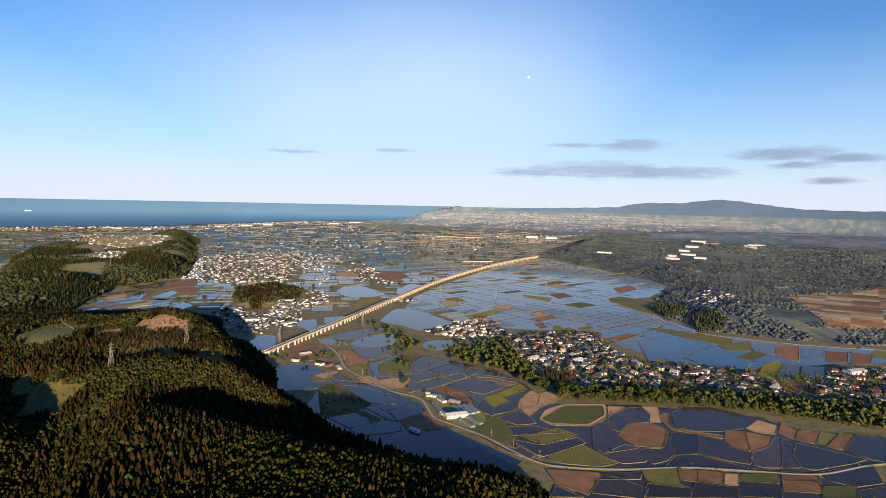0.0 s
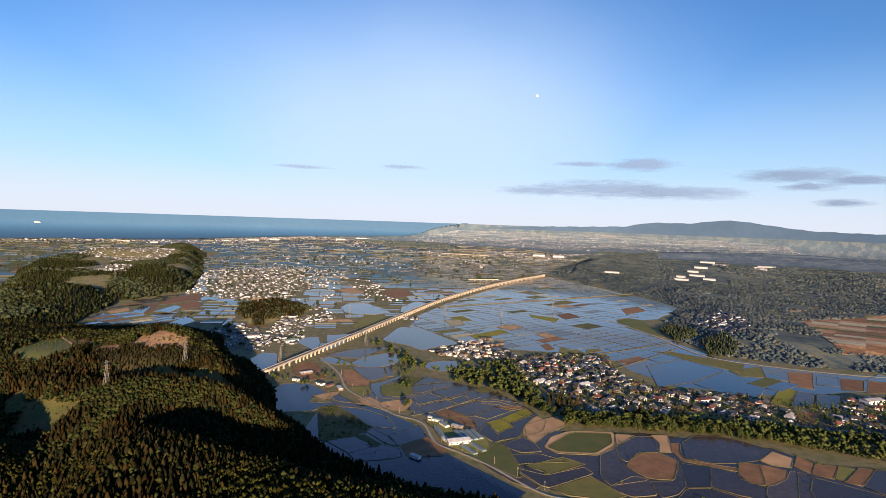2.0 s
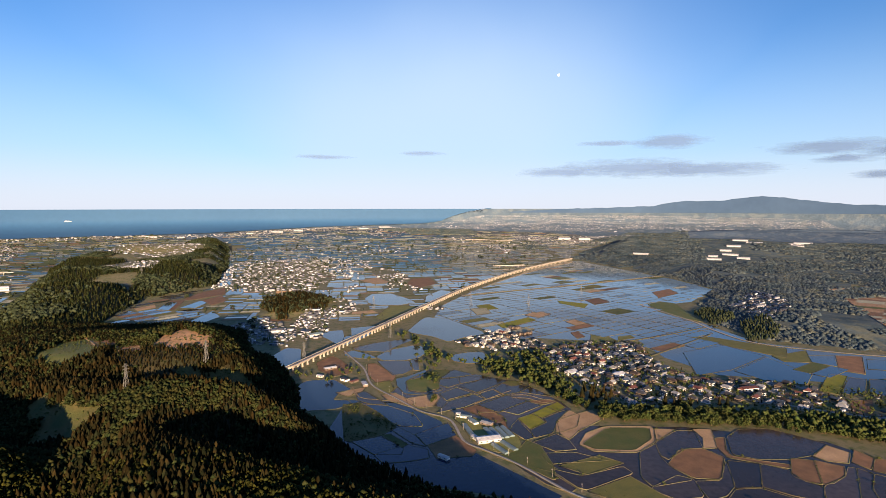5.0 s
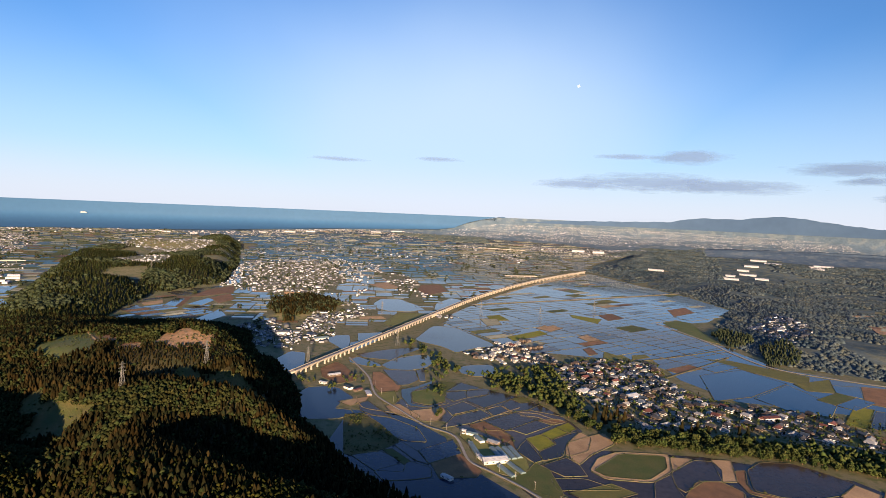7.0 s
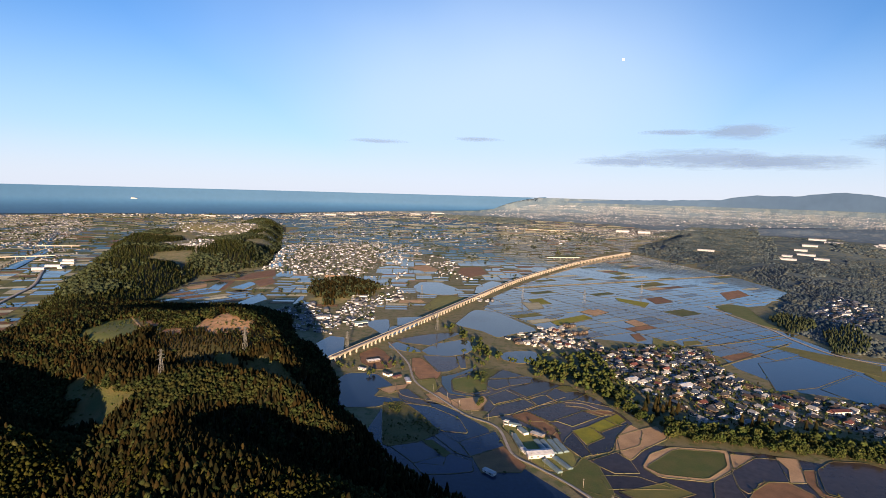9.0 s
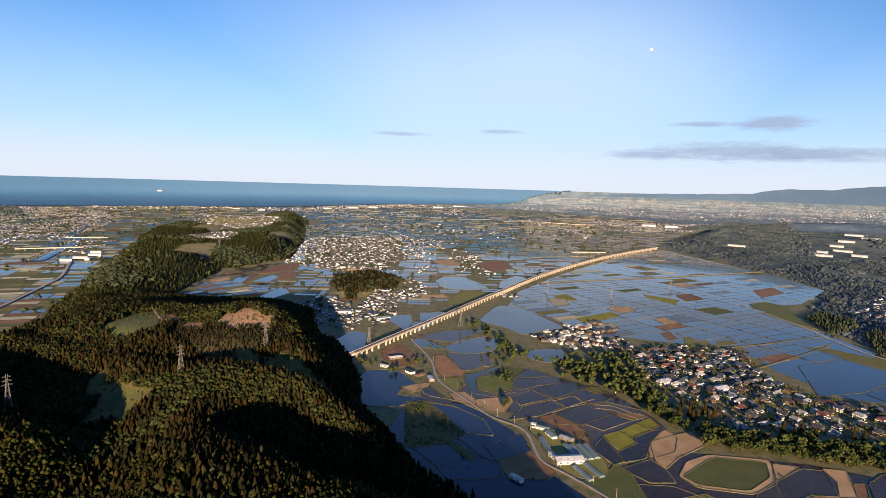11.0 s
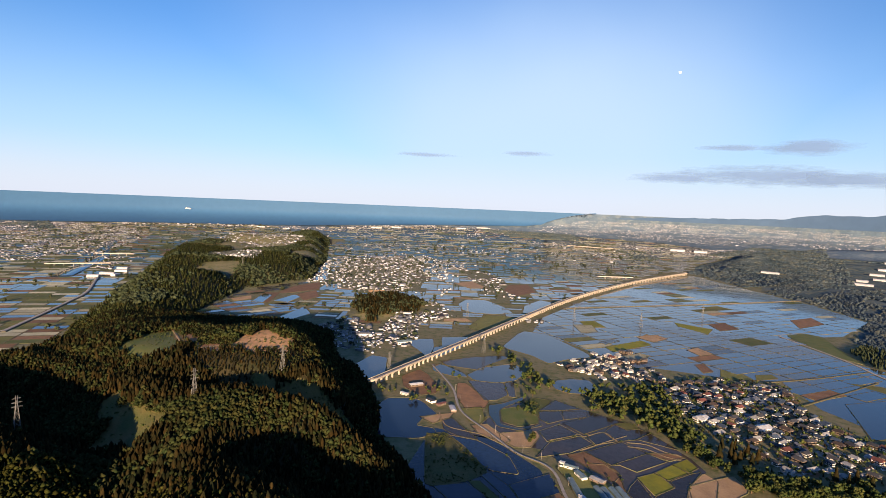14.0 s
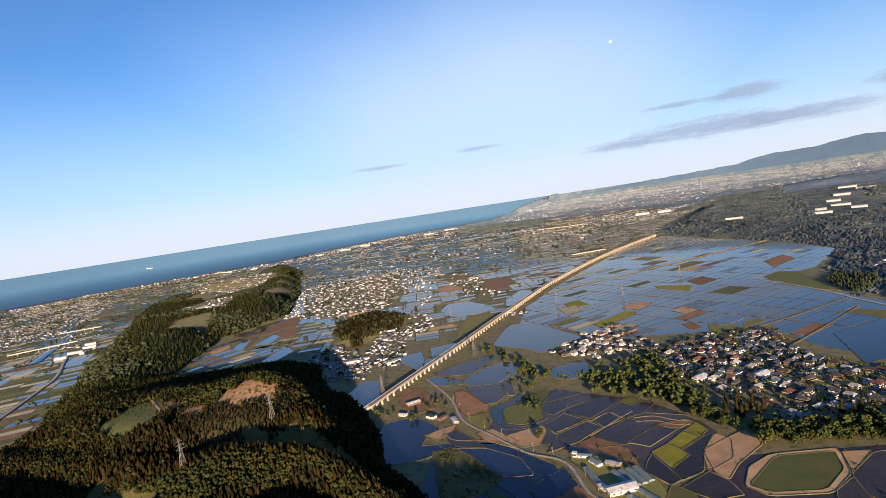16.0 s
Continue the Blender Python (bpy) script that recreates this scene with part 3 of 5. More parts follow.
field("water", (-599, 922), (-585, 965), (-562, 938), (-579, 909))
field("water", (-865, 1865), (-825, 1882), (-706, 1622), (-744, 1608))
field("water", (-733, 1584), (-695, 1598), (-620, 1428), (-658, 1414))
field("meadow", (366, 1203), (405, 1236), (428, 1215), (415, 1132), (410, 1026), (390, 1058), (372, 1129))
field("grass", (339, 913), (375, 912), (452, 846), (425, 797), (383, 850))
field("soil", (430, 1370), (486, 1422), (483, 1355), (417, 1287))

field("meadow", (22, 480), (42, 466), (64, 442), (66, 466), (60, 502), (50, 512), (40, 490))
field("grass", (-16, 560), (4, 562), (24, 545), (42, 520), (44, 500), (30, 486), (16, 492), (2, 512), (-6, 540))


# regular paddies of the wide plain, turned with its farm roads
PLAIN = plan((-70, 1030), (-15, 1000), (60, 900), (190, 880), (255, 890), (262, 790), (300, 715), (430, 690), (520, 720), (640, 730), (640, 800), (520, 828), (432, 880), (405, 1000), (345, 1170), (470, 1240),
    (590, 1420), (560, 1620), (385, 2150), (200, 1850), (40, 1470), (-60, 1180))
LEFT = plan((-1000, 1900), (-660, 1430), (-640, 1120), (-440, 1000), (-120, 1000), (-40, 1350), (150, 1850), (330, 2200), (400, 3300), (-1250, 3300), (-1150, 2700))
WEST = plan((-700, 640), (-700, 760), (-780, 960), (-1010, 1360), (-1200, 1740), (-1440, 2450), (-1400, 3000), (-2400, 4000), (-3000, 3000), (-1800, 900), (-1100, 500))
NORTH_EAST = plan((330, 2190), (394, 2240), (480, 2520), (880, 3400), (400, 3300))
VALE = plan((-640, 960), (-715, 1067), (-701, 1202), (-725, 1270), (-653, 1375), (-560, 1330), (-530, 1236), (-515, 1100), (-454, 990), (-545, 945))
NORTH = plan((-1400, 3050), (-1250, 2800), (-900, 2900), (400, 2600), (900, 3500), (600, 4300), (-1200, 5200), (-1900, 4200))
VILLAGE = plan((77, 818), (162, 872), (253, 872), (245, 770), (280, 700), (372, 690), (436, 660), (498, 690), (590, 700), (520, 560), (438, 535), (392, 550), (320, 585), (265, 600), (199, 595), (150, 598), (130, 655), (85, 735))
TOWNS = [VILLAGE, plan((-40, 846), (-9, 915), (20, 940), (66, 930), (82, 848), (34, 812)), plan((-98, 1150), (-45, 1145), (-45, 1085), (-80, 1080)),
    plan((-660, 1500), (-779, 1940), (-664, 2076), (-496, 1999), (-352, 1363), (-456, 1295), (-560, 1330)), plan((-305, 950), (-330, 1120), (-281, 1240), (-205, 1133), (-262, 1033), (-224, 890), (-257, 855)),
    plan((-420, 939), (-380, 1025), (-275, 905), (-268, 822), (-335, 835)), plan((-385, 1930), (-238, 1790), (-120, 1394), (-160, 1250), (-275, 1610))]


def plots_over(region, along, across, turn, seed, chances, skip=(), slip=0.4):
    """Rectangles of a turned grid inside a region: centre, half sides and kind."""
    rng = np.random.default_rng(seed)
    c, s = math.cos(radians(turn)), math.sin(radians(turn))
    px, py = np.array(region).T
    u, v = px * c + py * s, -px * s + py * c
    us, vs = np.meshgrid(np.arange(u.min(), u.max(), along), np.arange(v.min(), v.max(), across))
    us = us + (np.round(vs / across / 6) % 2) * along * slip
    x, y = us * c - vs * s, us * s + vs * c
    x, y = x.ravel(), y.ravel()
    ok = inside(region, x, y) > across * 0.4
    for t in skip:
        ok &= inside(t, x, y) < across * 0.35
    near = np.flatnonzero(ok)
    for p in plots:
        q = np.array(p)
        sel = near[(x[near] > q[:, 0].min() - across) & (x[near] < q[:, 0].max() + across) & (y[near] > q[:, 1].min() - across) & (y[near] < q[:, 1].max() + across)]
        if len(sel):
            ok[sel[inside(p, x[sel], y[sel]) > -across * 0.5]] = False
    x, y = x[ok], y[ok]
    patch = wave(x, y, 150, seed) * 0.55 + rng.random(len(x)) * 0.45
    order = np.argsort(np.argsort(patch)) / max(1, len(x))
    kinds = np.searchsorted(np.cumsum([p for _, p in chances]), order)
    names = [chances[min(k, len(chances) - 1)][0] for k in kinds]
    return [(x[i], y[i], along / 2, across / 2, c, s, names[i]) for i in range(len(x))]


def corners_of(p, gap):
    x, y, hu, hv, c, s, _ = p
    return [(x + a_ * (hu - gap) * c - b_ * (hv - gap) * s, y + a_ * (hu - gap) * s + b_ * (hv - gap) * c) for a_, b_ in ((-1, -1), (1, -1), (1, 1), (-1, 1))]


field("water", *[(x / K, y / K) for x, y in PLAIN], base=True, known=False)
grid = plots_over(PLAIN, 84, 31, 38, 4, (("meadow", 0.015), ("water", 0.40), ("mud", 0.06), ("soil", 0.012), ("water", 0.43), ("grass", 0.045), ("straw", 0.028), ("tan", 0.01)), TOWNS, 0.0)
grid.sort(key=lambda p: math.hypot(p[0], p[1]))
for p in grid[:190]:
    field(p[6], *[(x / K, y / K) for x, y in corners_of(p, 0.9)], wide=1.2)
rest = grid[190:]
rest += plots_over(LEFT, 62, 27, 12, 8, (("meadow", 0.05), ("water", 0.32), ("straw", 0.10), ("grass", 0.09), ("straw", 0.06), ("tan", 0.03), ("water", 0.33), ("soil", 0.02)), TOWNS)
rest += plots_over(NORTH_EAST, 80, 34, 25, 12, (("water", 0.45), ("straw", 0.12), ("grass", 0.10), ("water", 0.33)), TOWNS)
rest += plots_over(VALE, 66, 30, 58, 11, (("mud", 0.30), ("water", 0.30), ("soil", 0.10), ("grass", 0.10), ("mud", 0.12), ("straw", 0.08)), TOWNS)
rest += plots_over(WEST, 70, 32, 30, 9, (("meadow", 0.20), ("water", 0.16), ("straw", 0.2), ("grass", 0.17), ("soil", 0.09), ("water", 0.18)), TOWNS)
rest += plots_over(NORTH, 110, 60, 20, 10, (("meadow", 0.08), ("water", 0.40), ("straw", 0.14), ("tan", 0.02), ("soil", 0.01), ("water", 0.35)), TOWNS)
for kind, (mat, z, name) in KINDS.items():
    got = [corners_of(p, 2.0) for p in rest if p[6] == kind]
    if not got:
        continue
    v = np.array(got).reshape(-1, 2)
    lift = z + np.maximum(np.hypot(v[:, 0], v[:, 1]) - 2500, 0) * 0.0012
    tv = far(v[:, 0], v[:, 1], lift)
    f = np.arange(len(v)).reshape(-1, 4)
    tagged(new("distant_" + name, mesh_of(name, tv, f, [mat])), "distant " + name.replace("_", " ") + " plots on the coastal plain", "farmland", kind="stuff")
for p in rest:
    if math.hypot(p[0], p[1]) < 2000:
        banks(corners_of(p, 0.6), 2.4, 0.7)
tagged(new("field_banks", mesh_of("field_banks", bank_v, bank_f, [BANK])), "narrow banks of dry grass between paddies", "field bank", kind="stuff")


# ---- roads ----
def smooth_line(pts, every):
    """Evenly spaced points along a soft curve through the plan points."""
    p = np.array(pts, float)
    q = np.concatenate([[2 * p[0] - p[1]], p, [2 * p[-1] - p[-2]]])
    out = []
    for i in range(1, len(q) - 2):
        n = max(2, int(np.hypot(*(q[i + 1] - q[i])) / every))
        t = np.arange(n)[:, None] / n
        a_, b_, c_, d_ = q[i - 1], q[i], q[i + 1], q[i + 2]
        out.append(0.5 * (2 * b_ + (c_ - a_) * t + (2 * a_ - 5 * b_ + 4 * c_ - d_) * t ** 2 + (3 * b_ - a_ - 3 * c_ + d_) * t ** 3))
    return np.concatenate(out + [p[-1:]])


def sides(line, wide):
    d = np.gradient(line, axis=0)
    d /= np.hypot(d[:, 0], d[:, 1])[:, None]
    n = np.stack([-d[:, 1], d[:, 0]], -1)
    return line + n * wide / 2, line - n * wide / 2


def road(name, pts, wide, mat, label, high=0.9, lift=0.0):
    line = smooth_line(plan(*pts), 8)
    (a_, b_), (c_, d_) = sides(line, wide), sides(line, wide + 2 * high)
    n = len(line)
    h = np.full(n, high)
    g = height(line[:, 0], line[:, 1]) + lift
    v = np.concatenate([np.column_stack([c_, g]), np.column_stack([a_, g + h]), np.column_stack([b_, g + h]), np.column_stack([d_, g])])
    v = far(v[:, 0], v[:, 1], v[:, 2])
    i = np.arange(n - 1)
    f = np.concatenate([np.stack([k * n + i, (k + 1) * n + i, (k + 1) * n + i + 1, k * n + i + 1], -1) for k in range(3)])
    me = mesh_of(name, v, f[:, ::-1], [mat, BANK])
    me.polygons.foreach_set("material_index", np.repeat([1, 0, 1], n - 1))
    return tagged(new(name, me), label, "road", kind="structure")


road("road_farm", ((-180, 800), (-137, 722), (-113, 655), (-78, 611), (-50, 577), (-20, 556), (-5, 508), (14, 490), (40, 465), (75, 422), (98, 412), (141, 410), (196, 415), (242, 411), (291, 408), (345, 425), (420, 440)), 3.8, ASPHALT, "pale narrow farm road beside the paddies")
road("road_village", ((40, 940), (47, 914), (62, 859), (80, 802), (103, 765), (180, 720), (250, 650), (330, 610), (400, 580), (520, 560)), 6.0, ASPHALT, "asphalt village street")
road("road_plain", ((-20, 1290), (7, 1315), (280, 1490), (568, 1690)), 8.0, CONCRETE, "long pale farm road across the paddies", 2.2)
road("road_field", ((235, 787), (300, 850), (380, 930)), 4.5, BANK, "dirt farm track between paddies")
road("road_track", ((205, 862), (300, 918), (395, 985)), 4.5, BANK, "dirt farm track between paddies")
road("road_hill_foot", ((350, 1190), (390, 1045), (400, 960), (425, 880), (500, 835), (590, 805), (700, 790)), 6.0, CONCRETE, "pale road along the foot of the wooded hill")
road("road_west", ((-790, 730), (-846, 836), (-905, 944), (-960, 1035), (-1100, 1200)), 9.0, ASPHALT, "wide road on an embankment", 2.5)
road("river", ((-1180, 1180), (-1400, 1500), (-1500, 1620), (-1627, 1751), (-1963, 2169), (-2350, 2650), (-2700, 3300)), 60, RIVER, "broad pale river towards the sea", 0.5, 1.8)
road("road_hill_track", ((-478, 690), (-462, 672), (-430, 640), (-402, 612), (-380, 606), (-350, 612)), 4.0, TAN, "bare dirt track over the hill", 0.6, 0.8)

for pts in (((-24, 611), (-8, 624), (3, 634), (7, 629), (25, 646), (36, 628)), ((44, 629), (61, 630), (75, 619), (87, 614)), ((44, 620), (60, 620), (74, 609), (86, 606)), ((3, 598), (24, 622), (45, 644)), ((-133, 644), (-123, 620), (-113, 610), (-81, 604)),):
    road("footpath", pts, 1.3, TAN, "pale trodden path on a paddy dyke", 0.75)

# ---- trees ----
def conifer(seed, sides_=7, tiers=3, trunk=True, wide=0.20):
    rng = np.random.default_rng(seed)
    v, f, s = [], [], []
    if trunk:
        for z, r in ((0, 0.022), (0.5, 0.013)):
            for k in range(4):
                v.append((r * math.cos(k * 1.571), r * math.sin(k * 1.571), z))
        for k in range(4):
            k2 = (k + 1) % 4
            f += [(k, k2, 4 + k2), (k, 4 + k2, 4 + k)]
        s += [1] * 8
    lean = rng.normal(0, 0.012, 2)
    for i in range(tiers):
        z0, z1 = 0.14 + 0.72 * i / tiers, (0.62 + 0.38 * i / (tiers - 1)) if tiers > 1 else 1.0
        r = wide * (1 - 0.72 * i / tiers)
        n = len(v)
        v.append((lean[0] * z1 * 2, lean[1] * z1 * 2, z1))
        for k in range(sides_):
            a_ = 6.2832 * (k + rng.random() * 0.5) / sides_
            q = r * (0.72 + 0.5 * rng.random() + 0.15 * (k % 2))
            v.append((q * math.cos(a_), q * math.sin(a_), z0 + rng.normal(0, 0.03)))
        f += [(n, n + 1 + k, n + 1 + (k + 1) % sides_) for k in range(sides_)]
        s += [0] * sides_
    return np.array(v), np.array(f), np.array(s)


def cedar(seed, sides_=5):
    """A full cedar crown with a blunt top, its outline uneven."""
    rng = np.random.default_rng(seed)
    v, f = [], []
    for z, r in ((0.16, 0.13), (0.42, 0.19), (0.74, 0.125), (0.93, 0.045)):
        for k in range(sides_):
            a_ = 6.2832 * (k + rng.random() * 0.6) / sides_
            q = r * (0.7 + 0.6 * rng.random())
            v.append((q * math.cos(a_), q * math.sin(a_), z + rng.normal(0, 0.035)))
    v.append((rng.normal(0, 0.015), rng.normal(0, 0.015), 1.0))
    for i in range(3):
        for k in range(sides_):
            a_, b_ = i * sides_ + k, i * sides_ + (k + 1) % sides_
            f += [(a_, b_, b_ + sides_), (a_, b_ + sides_, a_ + sides_)]
    f += [(3 * sides_ + k, 3 * sides_ + (k + 1) % sides_, 4 * sides_) for k in range(sides_)]
    return np.array(v), np.array(f), np.zeros(len(f), int)


def clump(v, f, at, r, rng):
    """One small uneven tuft of leaves."""
    n = len(v)
    for d in ((1, 0, 0), (-1, 0, 0), (0, 1, 0), (0, -1, 0), (0, 0, 1), (0, 0, -1)):
        v.append(tuple(at[k] + d[k] * r * (0.6 + 0.8 * rng.random()) + rng.normal(0, 0.22) * r for k in range(3)))
    f += [(n + a_, n + b_, n + c_) for a_, b_, c_ in ((0, 2, 4), (2, 1, 4), (1, 3, 4), (3, 0, 4), (2, 0, 5), (1, 2, 5), (3, 1, 5), (0, 3, 5))]


def broadleaf(seed, tufts=13, tuft=0.15, wide=0.36):
    rng = np.random.default_rng(seed)
    v, f = [], []
    for z, r, ox in ((0, 0.03, 0), (0.5, 0.014, rng.normal(0, 0.03))):
        for k in range(4):
            v.append((ox + r * math.cos(k * 1.571), r * math.sin(k * 1.571), z))
    for k in range(4):
        k2 = (k + 1) % 4
        f += [(k, k2, 4 + k2), (k, 4 + k2, 4 + k)]
    nt = len(f)
    for k in range(tufts):
        d = rng.normal(0, 1, 3)
        d /= np.linalg.norm(d)
        rad = 0.55 + 0.45 * rng.random()
        clump(v, f, (d[0] * wide * rad, d[1] * wide * rad, 0.56 + d[2] * 0.36 * rad), tuft * (0.7 + 0.6 * rng.random()), rng)
    return np.array(v), np.array(f), np.array([1] * nt + [2] * (len(f) - nt))


def spread(poly, every, seed, deep=1e9):
    rng = np.random.default_rng(seed)
    p = np.array(poly)
    x, y = np.meshgrid(np.arange(p[:, 0].min(), p[:, 0].max(), every), np.arange(p[:, 1].min(), p[:, 1].max(), every))
    x, y = x.ravel() + rng.uniform(-0.45, 0.45, x.size) * every, y.ravel() + rng.uniform(-0.45, 0.45, x.size) * every
    ok = inside(poly, x, y) > 0
    return x[ok], y[ok], rng


CLEARINGS = [plan((-478, 600), (-490, 655), (-462, 682), (-403, 628), (-398, 590), (-430, 578)), plan((-346, 606), (-316, 600), (-290, 622), (-300, 656), (-338, 664), (-350, 640)),
    plan((-455, 655), (-440, 666), (-395, 636), (-352, 608), (-350, 590), (-400, 614)), plan((-354, 440), (-320, 452), (-304, 472), (-328, 492), (-372, 508), (-392, 526), (-402, 508), (-374, 478)),
    plan((-298, 575), (-230, 575), (-172, 562), (-168, 545), (-230, 548), (-290, 555)), plan((-215, 432), (-160, 428), (-108, 412), (-100, 402), (-160, 410), (-205, 415))]
shapes = [conifer(0, 6, 3, True, 0.19)] + [cedar(k) for k in range(1, 5)] + [broadleaf(20 + k, 6, 0.20) for k in range(4)]
shapes += [(v, f, np.where(m_ == 2, 3, m_)) for v, f, m_ in (broadleaf(30 + k, 10, 0.14, 0.34) for k in range(4))]
shapes += [conifer(70 + k, 5, 2, False, 0.19) for k in range(3)]
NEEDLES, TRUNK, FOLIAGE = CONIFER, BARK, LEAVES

x, y, rng = spread(RIDGE, 4.7, 31)
d = np.hypot(x, y)
ok = (y > 260) & (d < 1650) & (np.arctan2(x, y) > radians(-57)) & (inside(RIDGE, x, y) > 3)
for c_ in CLEARINGS + GAPS_RIDGE:
    ok &= inside(c_, x, y) < 1 + 26 * (wave(x, y, 16, 77) - 0.35)
x, y = x[ok], y[ok]
stand = wave(x, y, 120, 11) * 0.65 + wave(x, y, 45, 12) * 0.35
leafy = (stand + rng.normal(0, 0.05, len(x)) > 0.66) | (rng.random(len(x)) < np.where((x > -190) & (y < 640), 0.62, 0.10))
near_slope = (y < 400 * K) & (x > -330 * K) & (wave(x, y, 60, 15) + rng.normal(0, 0.15, len(x)) > 0.38)
leafy |= (rng.random(len(x)) < np.where((y > 600 * K) | (x < -420 * K), 0.45, 0.0))
leafy |= near_slope & (rng.random(len(x)) < np.where(x < -60 * K, 0.6, 0.25))
which = np.where(leafy, np.where(near_slope, 9, 5) + rng.integers(0, 4, len(x)), np.where(y < 620 * K, rng.integers(0, 5, len(x)), rng.integers(13, 16, len(x))))
tall = np.where(leafy, 10.5, 12.8) * (0.75 + 0.5 * wave(x, y, 70, 14)) * rng.uniform(0.68, 1.2, len(x))
tall = tall * np.where((inside(CLEARINGS[1], x, y) > -60) & (y < 630 * K), 0.5, 1.0)
size = np.stack([np.where(leafy, tall * 1.05, tall * 1.0), tall], -1)
hz = height(x, y)
scattered("forest", shapes, which, np.stack([x, y, hz - 0.3], -1), size, rng.uniform(0, 6.3, len(x)), [NEEDLES, TRUNK, FOLIAGE, YELLOW_LEAVES], "dense wood of dark cedars and broadleaf trees on the hill", "forest")

x, y, rng = spread(RIDGE, 10, 32)
ok = np.hypot(x, y) >= 1650
for c_ in GAPS_RIDGE:
    ok &= inside(c_, x, y) < 40 * (wave(x, y, 40, 79) - 0.4)
ok &= ~((wave(x, y, 130, 40) > 0.66) & (y > 2600))
x, y = x[ok], y[ok]
grove = [conifer(40 + k, 6, 1, False, 0.27) for k in range(6)]
simple = [conifer(50 + k, 5, 2, False) for k in range(3)] + [broadleaf(60 + k, 4, 0.28, 0.34) for k in range(3)]
which = np.where(wave(x, y, 140, 17) + rng.normal(0, 0.12, len(x)) > 0.62, rng.integers(3, 6, len(x)), rng.integers(0, 3, len(x)))
tall = rng.uniform(10, 18, len(x))
scattered("distant_forest", simple, which, np.stack([x, y, height(x, y) - 0.5], -1), np.stack([tall * 1.15, tall], -1), rng.uniform(0, 6.3, len(x)), [FOLIAGE, TRUNK, HAZED_LEAVES], "distant wooded ridge behind the hill", "forest")

x, y, rng = spread(EAST, 9.5, 33)
ok = (np.hypot(x, y) < 5200) & ((np.hypot(x, y) < 3000) | (rng.random(len(x)) < 0.45)) & (np.arctan2(x, y) < radians(52))
for c_ in GAPS_EAST:
    ok &= inside(c_, x, y) < 4 + 45 * (wave(x, y, 40, 78) - 0.4)
lie = wave(x, y, 190, 24) * 0.6 + wave(x, y, 60, 25) * 0.4
ok &= (lie < 0.66) & (rng.random(len(x)) < 0.93)
x, y = x[ok], y[ok]
which = np.where(wave(x, y, 160, 13) > 0.5, rng.integers(3, 6, len(x)), rng.integers(0, 3, len(x)))
tall = rng.uniform(3.6, 7.6, len(x)) * (0.75 + 0.7 * wave(x, y, 110, 26)) * np.where(np.hypot(x, y) > 3000, 1.3, 1.0)
scattered("eastern_forest", grove, which, np.stack([x, y, height(x, y) - 0.5], -1), np.stack([tall * 3.4, tall], -1), rng.uniform(0, 6.3, len(x)), [HAZY_WOODS, TRUNK, HAZY_WOODS], "wooded eastern hills of mixed trees", "forest")

x, y, rng = spread(plan((413, 998), (421, 1102), (470, 1160), (486, 1085), (471, 1040)), 7.5, 36)
x2, y2, _ = spread(plan((422, 890), (459, 1005), (520, 1040), (500, 950), (470, 905)), 7.5, 37)
x, y = np.concatenate([x, x2]), np.concatenate([y, y2])
tall = rng.uniform(9, 13, len(x))
scattered("hill_foot_wood", shapes, rng.integers(0, 5, len(x)), np.stack([x, y, height(x, y) - 0.3], -1), np.stack([tall, tall], -1), rng.uniform(0, 6.3, len(x)), [HAZED_LEAVES, TRUNK, HAZED_LEAVES], "dark cedar stands at the foot of the eastern hill", "wood")

x, y, rng = spread(KNOLL, 7, 34)
ok = inside(KNOLL, x, y) > 60 * wave(x, y, 60, 21) - 12
x, y = x[ok], y[ok]
which = rng.choice(9, len(x), p=(0.16, 0.16, 0.16, 0.16, 0.16, 0.05, 0.05, 0.05, 0.05))
tall = rng.uniform(11, 19, len(x))
scattered("knoll_wood", shapes, which, np.stack([x, y, height(x, y) - 0.3], -1), np.stack([tall, tall], -1), rng.uniform(0, 6.3, len(x)), [NEEDLES, TRUNK, HAZED_LEAVES], "cedar wood on a small knoll by the town", "wood")

# clearings on the hill
CLEARINGS += [GAPS_EAST[2], GAPS_EAST[3]]
